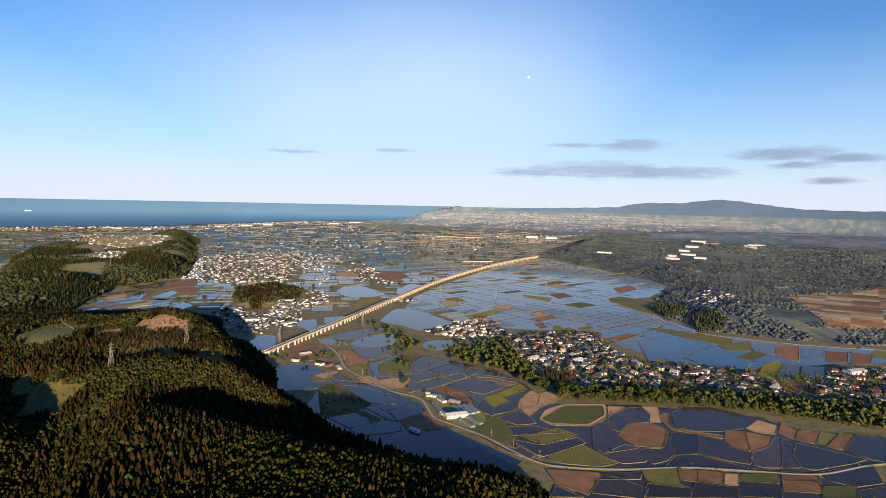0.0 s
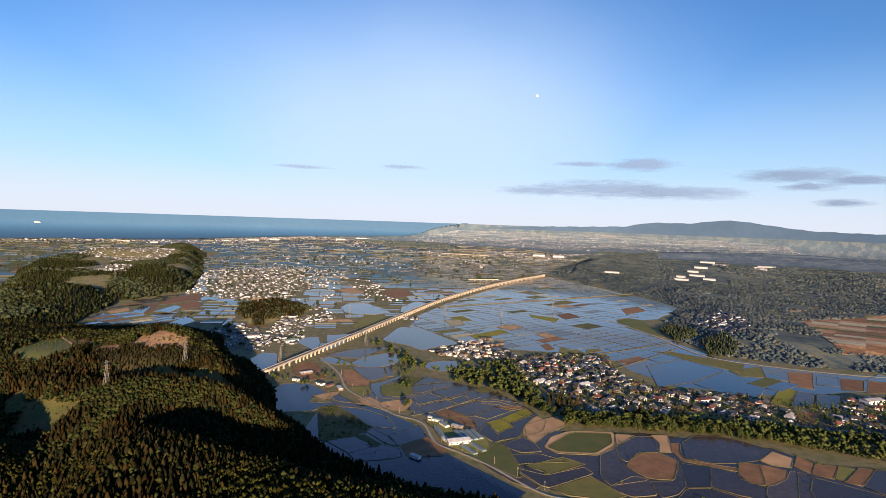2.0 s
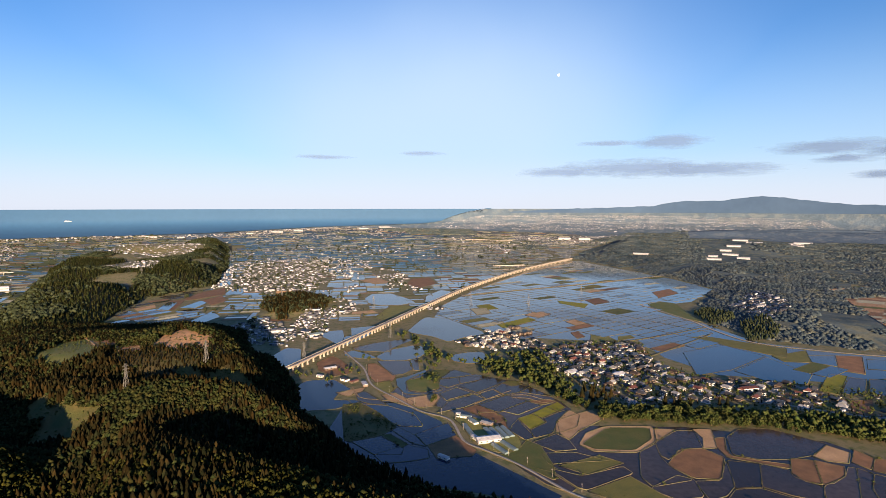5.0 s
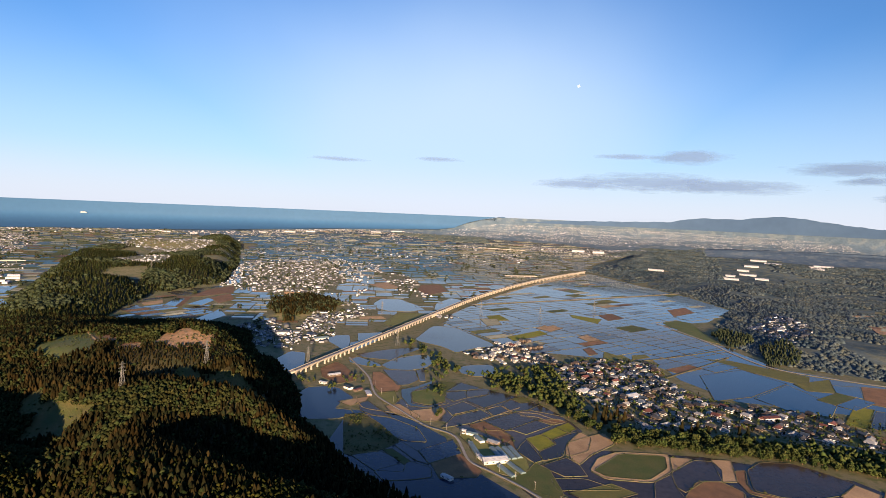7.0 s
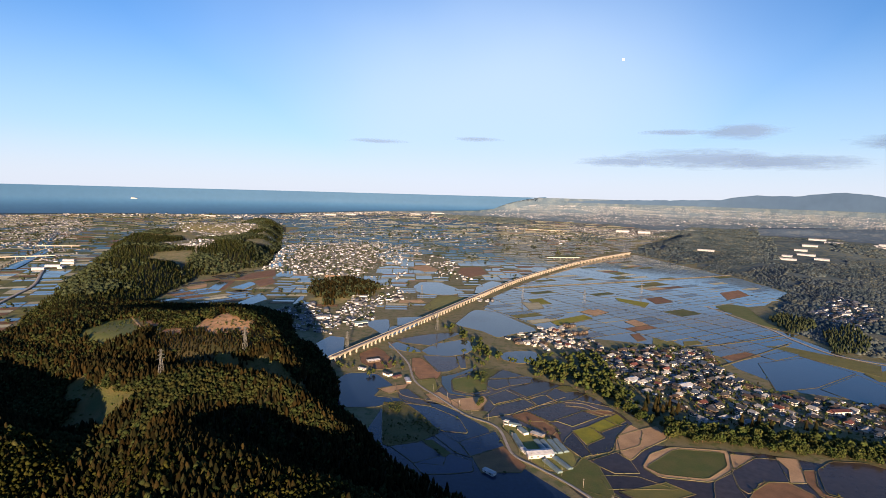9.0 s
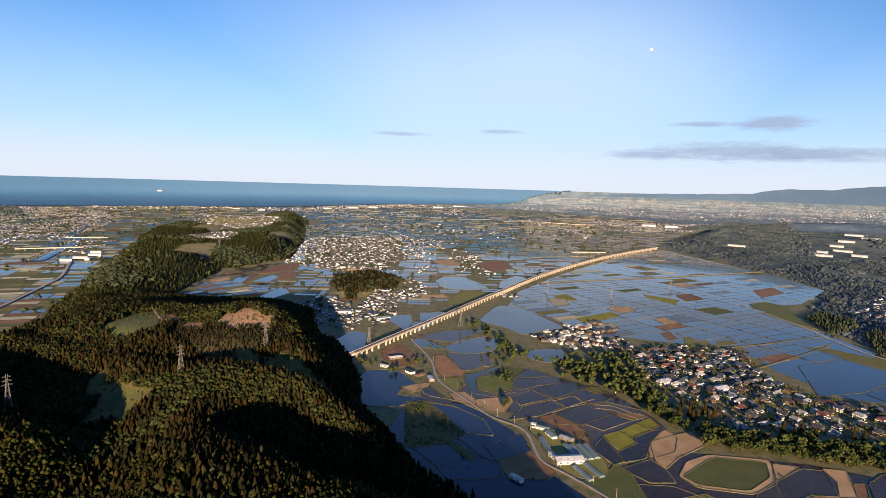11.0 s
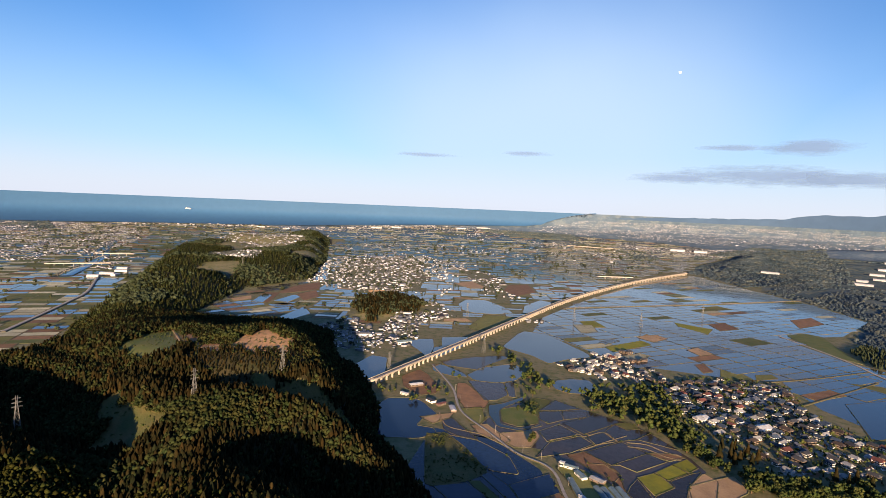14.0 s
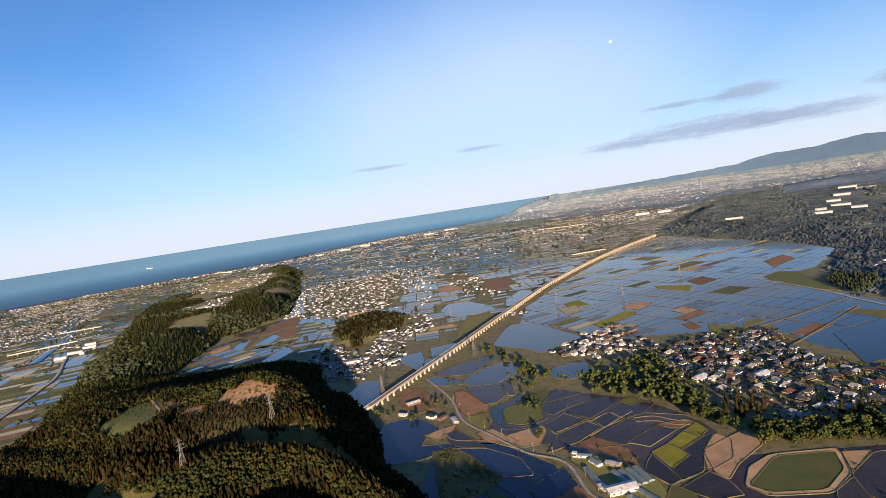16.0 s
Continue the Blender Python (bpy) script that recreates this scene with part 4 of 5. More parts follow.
# clearing 2 gets the darker SOIL: shade on the strip put into its colour
for k, (i, mat, nm) in enumerate(((0, MEADOW, "meadow_clearing"), (1, REDSOIL, "bare_clearing"), (2, SOIL, "bare_clearing"), (3, SCRUB, "felled_clearing"), (4, SCRUB, "felled_clearing"), (5, SCRUB, "felled_clearing"), (6, SOIL, "hill_farmland"), (7, SOIL, "hill_farmland"))):
    px, py = np.array(CLEARINGS[i]).T
    gxx, gyy = np.meshgrid(np.arange(px.min(), px.max() + 4, 4.0), np.arange(py.min(), py.max() + 4, 4.0))
    inn = inside(CLEARINGS[i], gxx, gyy) > -4
    cell = inn[:-1, :-1] & inn[1:, :-1] & inn[:-1, 1:] & inn[1:, 1:]
    ny, nx = gxx.shape
    idx = np.arange(nx * ny).reshape(ny, nx)
    q = np.stack([idx[:-1, :-1], idx[:-1, 1:], idx[1:, 1:], idx[1:, :-1]], -1)[cell]
    used, inv = np.unique(q, return_inverse=True)
    vx, vy = gxx.ravel()[used], gyy.ravel()[used]
    me = mesh_of(nm, np.stack([vx, vy, height(vx, vy) + 0.9], -1), inv.reshape(-1, 4), [mat, STRAW, REDSOIL, MEADOW])
    if i > 5:
        mx_, my_ = gxx[:-1, :-1][cell], gyy[:-1, :-1][cell]
        lot = hashed(np.floor((mx_ * 0.6 + my_ * 0.8) / 34), np.floor((mx_ * 0.8 - my_ * 0.6) / 70), 3)
        me.polygons.foreach_set("material_index", np.searchsorted((0.3, 0.5, 0.85), lot))
    tagged(new("ground_" + nm, me), nm.replace("_", " ") + " among the trees on the hill", "clearing", kind="structure")


# low shrubs on felled and scrubby ground
sx, sy = [], []
for k, poly in enumerate(CLEARINGS[:2] + CLEARINGS[3:6] + [plan((-132, 588), (-115, 597), (-93, 572), (-68, 535), (-81, 517), (-103, 502), (-110, 505)), plan((-60, 700), (-30, 716), (-26, 700), (-45, 670))]):
    x, y, rng = spread(poly, 4.2, 90 + k)
    ok = rng.random(len(x)) < (0.05 if k < 2 else 0.1) + (0.35 if k < 2 else 0.75) * step((wave(x, y, 22, 5) - 0.35) * 2.5)
    sx.append(x[ok]), sy.append(y[ok])
x, y = np.concatenate(sx), np.concatenate(sy)
tall = rng.uniform(1.0, 3.2, len(x))
scattered("shrubs", shapes, rng.integers(5, 9, len(x)), np.stack([x, y, height(x, y) + 0.2], -1), np.stack([tall * 1.4, tall], -1), rng.uniform(0, 6.3, len(x)), [NEEDLES, TRUNK, WILLOW], "low shrubs on felled and marshy ground", "shrubs")


# tufts and small bushes along the field banks
rng = np.random.default_rng(44)
tuft = []
for p in plots[:150]:
    for (x0, y0), (x1, y1) in zip(p, p[1:] + p[:1]):
        long_ = math.hypot(x1 - x0, y1 - y0)
        if math.hypot(x0, y0) < 1250:
            for s_ in rng.random(rng.poisson(long_ / 26)):
                tuft.append((x0 + (x1 - x0) * s_ + rng.normal(0, 0.7), y0 + (y1 - y0) * s_ + rng.normal(0, 0.7)))
x, y = np.array(tuft).T
tall = rng.uniform(0.7, 1.5, len(x)) * np.where(rng.random(len(x)) < 0.08, 2.4, 1.0)
scattered("bank_bushes", shapes, rng.integers(5, 9, len(x)), np.stack([x, y, 0 * x + 0.3], -1), np.stack([tall * 1.7, tall], -1), rng.uniform(0, 6.3, len(x)), [NEEDLES, TRUNK, WILLOW], "tufts of weeds and low bushes along the paddy banks", "bushes")


# single trees along the river, each with trunk and crown
def tree_thing(seed, tall, conifer_=False):
    ob = thing("tree", "", "tree", "trees along the river")
    v, f, s = conifer(seed, 9, 6) if conifer_ else broadleaf(seed, 44, 0.115, 0.42)
    for name, slots, mat in (("trunk", (1,), BARK), ("crown", (0, 2), CONIFER if conifer_ else WILLOW)):
        keep = f[np.isin(s, slots)]
        used, inv = np.unique(keep, return_inverse=True)
        me = mesh_of(name, v[used] * tall, inv.reshape(-1, 3), [mat])
        c_ = new(name, me)
        c_.parent = ob
    tagged(ob, "dark upright cedar tree by the village" if conifer_ else "broad green leafy tree on the river bank")
    return ob


leafy_trees = [tree_thing(100 + k, 1.0) for k in range(6)]
dark_trees = [tree_thing(120 + k, 1.0, True) for k in range(3)]
rng = np.random.default_rng(5)
spots = []
belt = smooth_line(plan((-110, 900), (-75, 850), (-40, 772), (15, 748), (70, 700), (98, 645), (108, 605), (128, 588), (180, 580), (250, 584), (320, 575), (390, 560), (470, 535)), 7.5)
for i, (x, y) in enumerate(belt):
    for k in range(2 if i > 22 else 1):
        spots.append((x + rng.normal(0, 9), y + rng.normal(0, 9), rng.uniform(9, 15), False))
for k in range(2):
    x, y, _ = spread(plan((122, 556), (200, 562), (250, 566), (330, 540), (420, 508), (436, 535), (330, 572), (240, 582), (130, 582)), 11, 80 + k)
    spots += [(x[i], y[i], rng.uniform(10, 16), False) for i in range(len(x)) if rng.random() < 0.5]
edge = smooth_line(plan((150, 574), (200, 568), (250, 566), (310, 552), (360, 530), (410, 512), (450, 500)), 8)
for x, y in edge:
    spots += [(x + rng.normal(0, 7), y + rng.normal(0, 5) - rng.uniform(0, 17), rng.uniform(7, 13), False) for k in range(4)]
for _ in range(230):
    spots.append((K * rng.uniform(10, 112), K * rng.uniform(645, 790), rng.uniform(9, 15), False))
sx, sy = np.array([s[:2] for s in spots]).T
keep = inside(VILLAGE, sx, sy) < 25
for p in plots:
    keep &= inside(p, sx, sy) < -2
spots = [s for s, k in zip(spots, keep) if k]
for x, y in plan((125, 640), (131, 632), (136, 641), (140, 628), (128, 622), (145, 636), (121, 631), (135, 621), (143, 617), (150, 625), (118, 618), (128, 610), (200, 605), (208, 602), (215, 606), (225, 604), (255, 606), (262, 604)):
    spots.append((x, y, rng.uniform(15, 22), True))
for x, y in plan((-155, 691), (-156, 711), (-147, 700), (-144, 714), (-136, 692), (-163, 705), (-193, 687), (-198, 681), (-206, 681), (-213, 688), (-165, 669), (-167, 663), (-66, 747), (-60, 754), (-53, 740),
        (-47, 726), (-41, 744), (-55, 713), (-61, 781), (-55, 791), (-58, 677), (-51, 688), (-46, 695), (-42, 664), (-48, 672), (-74, 772), (-145, 763), (-136, 754), (-134, 938), (-40, 600), (-38, 607)):
    spots.append((x, y, rng.uniform(7, 12), False))
spots.sort(key=lambda s: (not s[3], math.hypot(s[0], s[1])))
more, spots = spots[285:], spots[:285]
mx, my, mt = np.array([s[:3] for s in more]).T
scattered("river_wood", shapes, rng.integers(5, 9, len(more)), np.stack([mx, my, 0 * mx], -1), np.stack([mt * 1.05, mt], -1), rng.uniform(0, 6.3, len(more)), [NEEDLES, TRUNK, WILLOW], "leafy trees of the river wood behind the first rows", "wood")
for x, y, tall, dark in spots:
    src = dark_trees[rng.integers(3)] if dark else leafy_trees[rng.integers(6)]
    ob = copy_thing(src, pose(x, y, 0.05, 0, 0, rng.uniform(0, 360)))
    ob.scale = (tall * rng.uniform(0.85, 1.2),) * 2 + (tall,)
for ob in leafy_trees + dark_trees:
    for c_ in list(ob.children):
        bpy.data.objects.remove(c_)
    bpy.data.objects.remove(ob)


# ---- houses ----
def gable(bm, x0, x1, y0, y1, z, rise, over=0.6, thick=0.25, hip=0.0):
    """A roof with thickness, its ridge along x."""
    ym = (y0 + y1) / 2
    x0, x1, y0, y1 = x0 - over, x1 + over, y0 - over, y1 + over
    drop = rise * over / ((y1 - y0) / 2)
    lo = z - drop
    ring = [(x0, y0, lo), (x1, y0, lo), (x1, y1, lo), (x0, y1, lo)]
    b_ = [bm.verts.new(p) for p in ring]
    t_ = [bm.verts.new((x, y, h + thick)) for x, y, h in ring]
    r0, r1 = bm.verts.new((x0 + hip, ym, z + rise + thick)), bm.verts.new((x1 - hip, ym, z + rise + thick))
    for q in ((b_[3], b_[2], b_[1], b_[0]), (b_[0], b_[1], t_[1], t_[0]), (b_[1], b_[2], t_[2], t_[1]), (b_[2], b_[3], t_[3], t_[2]), (b_[3], b_[0], t_[0], t_[3]),
              (t_[0], t_[1], r1, r0), (t_[2], t_[3], r0, r1), (t_[1], t_[2], r1), (t_[3], t_[0], r0)):
        bm.faces.new(q)
    return bm


def house(w, d, h, roof, wall, hip, annex, words):
    ob = thing("house", words, "house", "village houses")
    bm = box(bmesh.new(), -w / 2, w / 2, -d / 2, d / 2, 0, h)
    part("wall", bm, wall, ob)
    part("roof", gable(bmesh.new(), -w / 2, w / 2, -d / 2, d / 2, h, d * 0.28, 0.85, hip=hip), roof, ob)
    for sgn in (-1, 1):
        for k, x in enumerate((-w * 0.28, w * 0.22)):
            for z in ((1.0, 3.5) if h > 4 else (1.0,)):
                y = sgn * (d / 2 + 0.03)
                part("window", box(bmesh.new(), x - 1.0, x + 1.0, y - 0.05, y + 0.05, z, z + 1.2), GLASS, ob)
    part("ridge_tiles", box(bmesh.new(), -w / 2 + hip - 0.5, w / 2 - hip + 0.5, -0.22, 0.22, h + d * 0.28 + 0.12, h + d * 0.28 + 0.55), roof, ob)
    if h > 4:
        bm = bmesh.new()
        low = [bm.verts.new((x, y, 2.55)) for x, y in ((-w / 2 - 1.3, -d / 2 - 1.3), (w / 2 + 1.3, -d / 2 - 1.3), (w / 2 + 1.3, d / 2 + 1.3), (-w / 2 - 1.3, d / 2 + 1.3))]
        high = [bm.verts.new((x, y, 3.15)) for x, y in ((-w / 2 - 0.01, -d / 2 - 0.01), (w / 2 + 0.01, -d / 2 - 0.01), (w / 2 + 0.01, d / 2 + 0.01), (-w / 2 - 0.01, d / 2 + 0.01))]
        for i in range(4):
            bm.faces.new((low[i], low[(i + 1) % 4], high[(i + 1) % 4], high[i]))
        bmesh.ops.solidify(bm, geom=bm.faces[:], thickness=0.18)
        part("lower_eaves", bm, roof, ob)
    part("door", box(bmesh.new(), -0.5, 0.5, -d / 2 - 0.08, -d / 2 + 0.02, 0.1, 2.1), TIMBER, ob)
    if annex:
        part("annex", box(bmesh.new(), w / 2 - 0.02, w / 2 + 3.6, -d / 2, d / 4, 0, 2.7), wall, ob)
        part("annex_roof", gable(bmesh.new(), w / 2 + 0.1, w / 2 + 3.7, -d / 2, d / 4, 2.7, 0.8, 0.4), roof, ob)
    return ob


TILE_WORDS = ("grey", "dark blue", "red", "brown", "pale grey")
models = []
for k in range(12):
    r = (0, 4, 1, 0, 2, 4, 0, 3, 1, 0, 1, 4)[k]
    two = k % 3 != 2
    models.append(house((11, 13, 9.5, 15)[k % 4], (8, 9, 7.5)[k % 3], 5.2 if two else 3.0, TILES[r], TIMBER if k in (2, 3, 7, 9) else PLASTER, 2.5 if k % 2 else 0.0, k % 2 == 0,
        "%s Japanese village house with %s tiled roof" % ("two-storey" if two else "low", TILE_WORDS[r])))
rng = np.random.default_rng(8)
homes = []


def settle(poly, every, count, out, gap=12.5):
    """Places for houses in loose rows, never on one another."""
    x, y, _ = spread(poly, every, len(out) + 3)
    done = 0
    for i in rng.permutation(len(x)):
        if done < count and all((x[i] - px_) ** 2 + (y[i] - py_) ** 2 > gap * gap for px_, py_ in out):
            out.append((x[i], y[i]))
            done += 1


CORE = plan((90, 800), (160, 868), (250, 866), (240, 768), (275, 695), (370, 692), (400, 640), (380, 600), (320, 600), (265, 612), (199, 605), (158, 606), (150, 650), (100, 735))
EDGE = plan((385, 615), (440, 650), (500, 690), (585, 700), (520, 575), (440, 550), (395, 570))
settle(CORE, 11, 205, homes)
settle(EDGE, 15, 44, homes)
settle(plan((56, 947), (72, 971), (87, 990), (112, 905), (112, 827), (72, 825)), 14, 30, homes)
settle(TOWNS[1], 13, 40, homes)
for x, y in homes:
    if any(inside(p, x, y) > -6 for p in plots):
        continue
    src = models[rng.integers(12)]
    ob = copy_thing(src, pose(x, y, 0.02, 0, 0, 38 + rng.choice((0, 90)) + rng.normal(0, 7)))
    ob.scale = (rng.uniform(0.78, 1.08),) * 3
for ob in models:
    for c_ in list(ob.children):
        bpy.data.objects.remove(c_)
    bpy.data.objects.remove(ob)

# bare yards and kitchen gardens between the houses
rng = np.random.default_rng(61)
x, y, _ = spread(CORE, 24, 62)
x2, y2, _ = spread(EDGE, 30, 63)
x, y = np.concatenate([x, x2]), np.concatenate([y, y2])
v, f = [], []
for i in range(len(x)):
    if rng.random() < 0.6 and not any(inside(p, x[i], y[i]) > -10 for p in plots):
        u, w_, a_ = rng.uniform(6, 13), rng.uniform(5, 10), radians(38 + rng.normal(0, 8))
        n = len(v)
        v += [(x[i] + p_ * u * math.cos(a_) - q_ * w_ * math.sin(a_), y[i] + p_ * u * math.sin(a_) + q_ * w_ * math.cos(a_), 0.10 + 0.003 * (i % 20)) for p_, q_ in ((-1, -1), (1, -1), (1, 1), (-1, 1))]
        f.append((n, n + 1, n + 2, n + 3))
me = mesh_of("yards", v, f, [SOIL, ASPHALT, MEADOW])
me.polygons.foreach_set("material_index", rng.choice(3, len(f), p=(0.5, 0.3, 0.2)))
tagged(new("yards", me), "bare yards and kitchen gardens between village houses", "yards", kind="stuff")

# garden trees and hedges of the village
x, y, rng = spread(VILLAGE, 8, 71)
keep = rng.random(len(x)) < 0.6
hx, hy = np.array(homes).T
for i in range(len(x)):
    keep[i] &= np.min(np.hypot(hx - x[i], hy - y[i])) > 7.5
x, y = x[keep], y[keep]
tall = rng.uniform(2.5, 7.5, len(x))
which = rng.choice((0, 1, 5, 6, 7, 8), len(x), p=(0.12, 0.12, 0.19, 0.19, 0.19, 0.19))
scattered("garden_trees", shapes, which, np.stack([x, y, 0 * x], -1), np.stack([tall * 1.1, tall], -1), rng.uniform(0, 6.3, len(x)), [NEEDLES, TRUNK, WILLOW], "small garden trees and hedges between village houses", "garden trees")


def block(w, d, h, rise):
    """A house far off: walls and a gabled roof."""
    v = [(x, y, z) for z in (0, h) for x, y in ((-w / 2, -d / 2), (w / 2, -d / 2), (w / 2, d / 2), (-w / 2, d / 2))] + [(-w / 2, 0, h + rise), (w / 2, 0, h + rise)]
    o = len(v)
    v += [(-w / 2 - 0.6, -d / 2 - 0.6, h), (w / 2 + 0.6, -d / 2 - 0.6, h), (w / 2 + 0.6, d / 2 + 0.6, h), (-w / 2 - 0.6, d / 2 + 0.6, h), (-w / 2 - 0.6, 0, h + rise), (w / 2 + 0.6, 0, h + rise)]
    f = [(0, 1, 5), (0, 5, 4), (1, 2, 6), (1, 6, 5), (2, 3, 7), (2, 7, 6), (3, 0, 4), (3, 4, 7), (1 + 4, 2 + 4, 9), (3 + 4, 0 + 4, 8), (o, o + 1, o + 5), (o, o + 5, o + 4), (o + 2, o + 3, o + 4), (o + 2, o + 4, o + 5)]
    return np.array(v, float), np.array(f), np.array([0] * 10 + [1] * 4)


def far_town(name, regions, every, share, seed, label, scale=1.0, mats=None, turn=20, patch=130):
    xs, ys = [], []
    for k, poly in enumerate(regions):
        x, y, rng_ = spread(poly, every, seed + k)
        ok_ = (rng_.random(len(x)) < share) & (wave(x, y, patch, seed) * 0.6 + wave(x, y, patch * 0.4, seed + 1) * 0.4 > (0.36 if patch < 200 else 0.47))
        for p in plots[:140]:
            ok_ &= inside(p, x, y) < -3
        xs.append(x[ok_]), ys.append(y[ok_])
    x, y = np.concatenate(xs), np.concatenate(ys)
    rng_ = np.random.default_rng(seed)
    blocks = [block(11, 8, 3.6, 2.4), block(14, 9, 4.2, 2.6), block(9, 8, 2.6, 2.0), block(20, 11, 4.4, 2.2)]
    n = len(x)
    tops = rng_.integers(0, 5, n)
    which_ = rng_.choice(4, n, p=(0.4, 0.3, 0.2, 0.1))
    sz = np.clip(rng_.lognormal(-0.28, 0.28, n), 0.5, 1.8) * scale
    sets = []
    for t in range(5):
        sets += [(v, f, np.where(s == 1, 1 + t, 0)) for v, f, s in blocks]
    return scattered(name, sets, which_ + 4 * tops, np.stack([x, y, height(x, y) + 0.02], -1), np.stack([sz, sz], -1), radians(turn) + rng_.choice((0, 1.571), n) + rng_.normal(0, 0.12, n), mats or [PLASTER_DULL, TILES[0], TILES[4], TILES[1], TILES[4], TILES[3]], label, "town")


far_town("town_houses", TOWNS[2:3] + TOWNS[6:] + [plan((-690, 1390), (-850, 2000), (-600, 2250), (-380, 2080), (-285, 1340), (-420, 1275))], 13, 0.30, 200, "closely set pale houses of the small towns on the plain", 0.86)
far_town("near_town", TOWNS[4:6], 12.5, 0.7, 205, "crowded houses of the town below the knoll", 0.85)
far_town("hill_village", [GAPS_EAST[0]], 12.5, 0.9, 214, "bright houses of a hillside village among woods", patch=30)
far_town("ridge_town", GAPS_RIDGE[:2], 21, 0.62, 220, "houses of a hillside town on the far wooded ridge", 0.85)
far_town("western_town", [plan((-2900, 2000), (-3300, 2500), (-3080, 2950), (-2794, 3051), (-2050, 2500), (-1508, 1620), (-1500, 1340), (-2300, 1500)), plan((-1260, 1330), (-1180, 1330), (-1330, 1620), (-1450, 1560))], 19, 0.6, 230, "dense pale town beside the river", 0.82)
far_town("northern_town", [plan((-1100, 2000), (-300, 2000), (200, 2500), (-200, 3000), (-1000, 2800)), plan((-2900, 3100), (-1900, 3900), (-1500, 5000), (-1200, 5000), (-1500, 3700), (-2500, 3000))], 30, 0.2, 240, "scattered houses and farms on the far plain", 1.0)
far_town("coast_town", [plan((-1300, 2900), (-1900, 4100), (-1500, 5200), (-1000, 5700), (-400, 5000), (-500, 3500)), plan((300, 2700), (800, 3600), (100, 4000), (-300, 3300))], 40, 0.36, 250, "far town along the coast", 1.0)
far_town("eastern_towns", [plan((-440, 3725), (-108, 3588), (25, 3229), (-300, 3450)), plan((243, 3785), (330, 3291), (407, 2997), (711, 3100), (1128, 3965), (711, 3743)), plan((204, 2522), (133, 2450), (60, 2900), (200, 3000))], 22, 0.6, 255, "bright houses of the towns beyond the long viaduct", 0.9)
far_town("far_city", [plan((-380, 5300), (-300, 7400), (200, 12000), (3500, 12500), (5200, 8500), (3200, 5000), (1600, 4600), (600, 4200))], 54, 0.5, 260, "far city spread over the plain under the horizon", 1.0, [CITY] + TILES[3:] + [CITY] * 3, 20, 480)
far_town("coast_works", [[(r_ * K * math.sin(radians(b_)), r_ * K * math.cos(radians(b_))) for b_, r_ in ((-50, 4150), (-38, 4150), (-26, 4250), (-20, 4700), (-12, 5500), (-12, 5850), (-20, 4950), (-26, 4480), (-38, 4360), (-50, 4330))]], 46, 0.45, 265, "white works and houses along the shore", 1.4, [SHEET] + TILES[4:] * 5, 12, 300)


# small outbuildings of the village, and trees of the open plain
far_town("outbuildings", [CORE, EDGE, TOWNS[1]], 11, 0.34, 270, "small sheds and garages between village houses", 0.62)
for name, regions, every, share, label in (("plain_trees", [LEFT, WEST, TOWNS[3], TOWNS[4], TOWNS[5]], 17, 0.075, "scattered trees and hedges on the plain"), ("far_groves", [NORTH, plan((-2900, 3100), (-1900, 3900), (-1200, 5000), (200, 4500), (-500, 2900)), plan((400, 3400), (900, 3500), (1500, 4300), (2700, 4800), (3000, 6500), (300, 6000))], 40, 0.08, "far groves on the northern plain")):
    for k, poly in enumerate(regions):
        x, y, rng = spread(poly, every, 300 + k)
        ok = (rng.random(len(x)) < share) & (wave(x, y, 110, 60 + k) > 0.5)
        x, y = x[ok], y[ok]
        ok = np.ones(len(x), bool)
        for p in plots[:145]:
            ok &= inside(p, x, y) < -3
        x, y = x[ok], y[ok]
        tall = rng.uniform(5, 12, len(x)) * (1 if every < 30 else 1.1)
        if len(x):
            scattered(name, simple, rng.integers(2, 6, len(x)), np.stack([x, y, height(x, y)], -1), np.stack([tall * 1.4, tall], -1), rng.uniform(0, 6.3, len(x)), [HAZED_LEAVES, TRUNK, HAZY_WOODS if every > 30 else HAZED_LEAVES], label, "trees")


# woods on the far plain, along the coast and between the eastern towns
for k, poly in enumerate((plan((-860, 5077), (-6, 4815), (32, 3941), (-439, 4046)), plan((244, 2988), (464, 3405), (444, 2899), (263, 2653)), plan((527, 2938), (1175, 4248), (1552, 4137), (1247, 3276)), plan((-3050, 2500), (-3200, 2950), (-2600, 2450), (-2500, 2250)))):
    x, y, rng = spread(poly, 26, 330 + k)
    ok = wave(x, y, 160, 90 + k) + rng.normal(0, 0.08, len(x)) > 0.3
    x, y = x[ok], y[ok]
    tall = rng.uniform(10, 17, len(x))
    scattered("far_wood", grove, rng.integers(0, 6, len(x)), np.stack([x, y, height(x, y)], -1), np.stack([tall * 2.2, tall], -1), rng.uniform(0, 6.3, len(x)), [HAZY_WOODS, TRUNK, HAZY_WOODS], "far belt of mixed wood on the plain", "wood")


# ---- viaduct ----
viaduct = thing("viaduct", "long pale concrete road viaduct on many piers over the paddies", "viaduct")
line = smooth_line(plan((-224, 690), (-203, 762), (-159, 906), (-96, 1118), (3, 1425), (165, 1790), (378, 2153)), 17)
DECK = 12.0
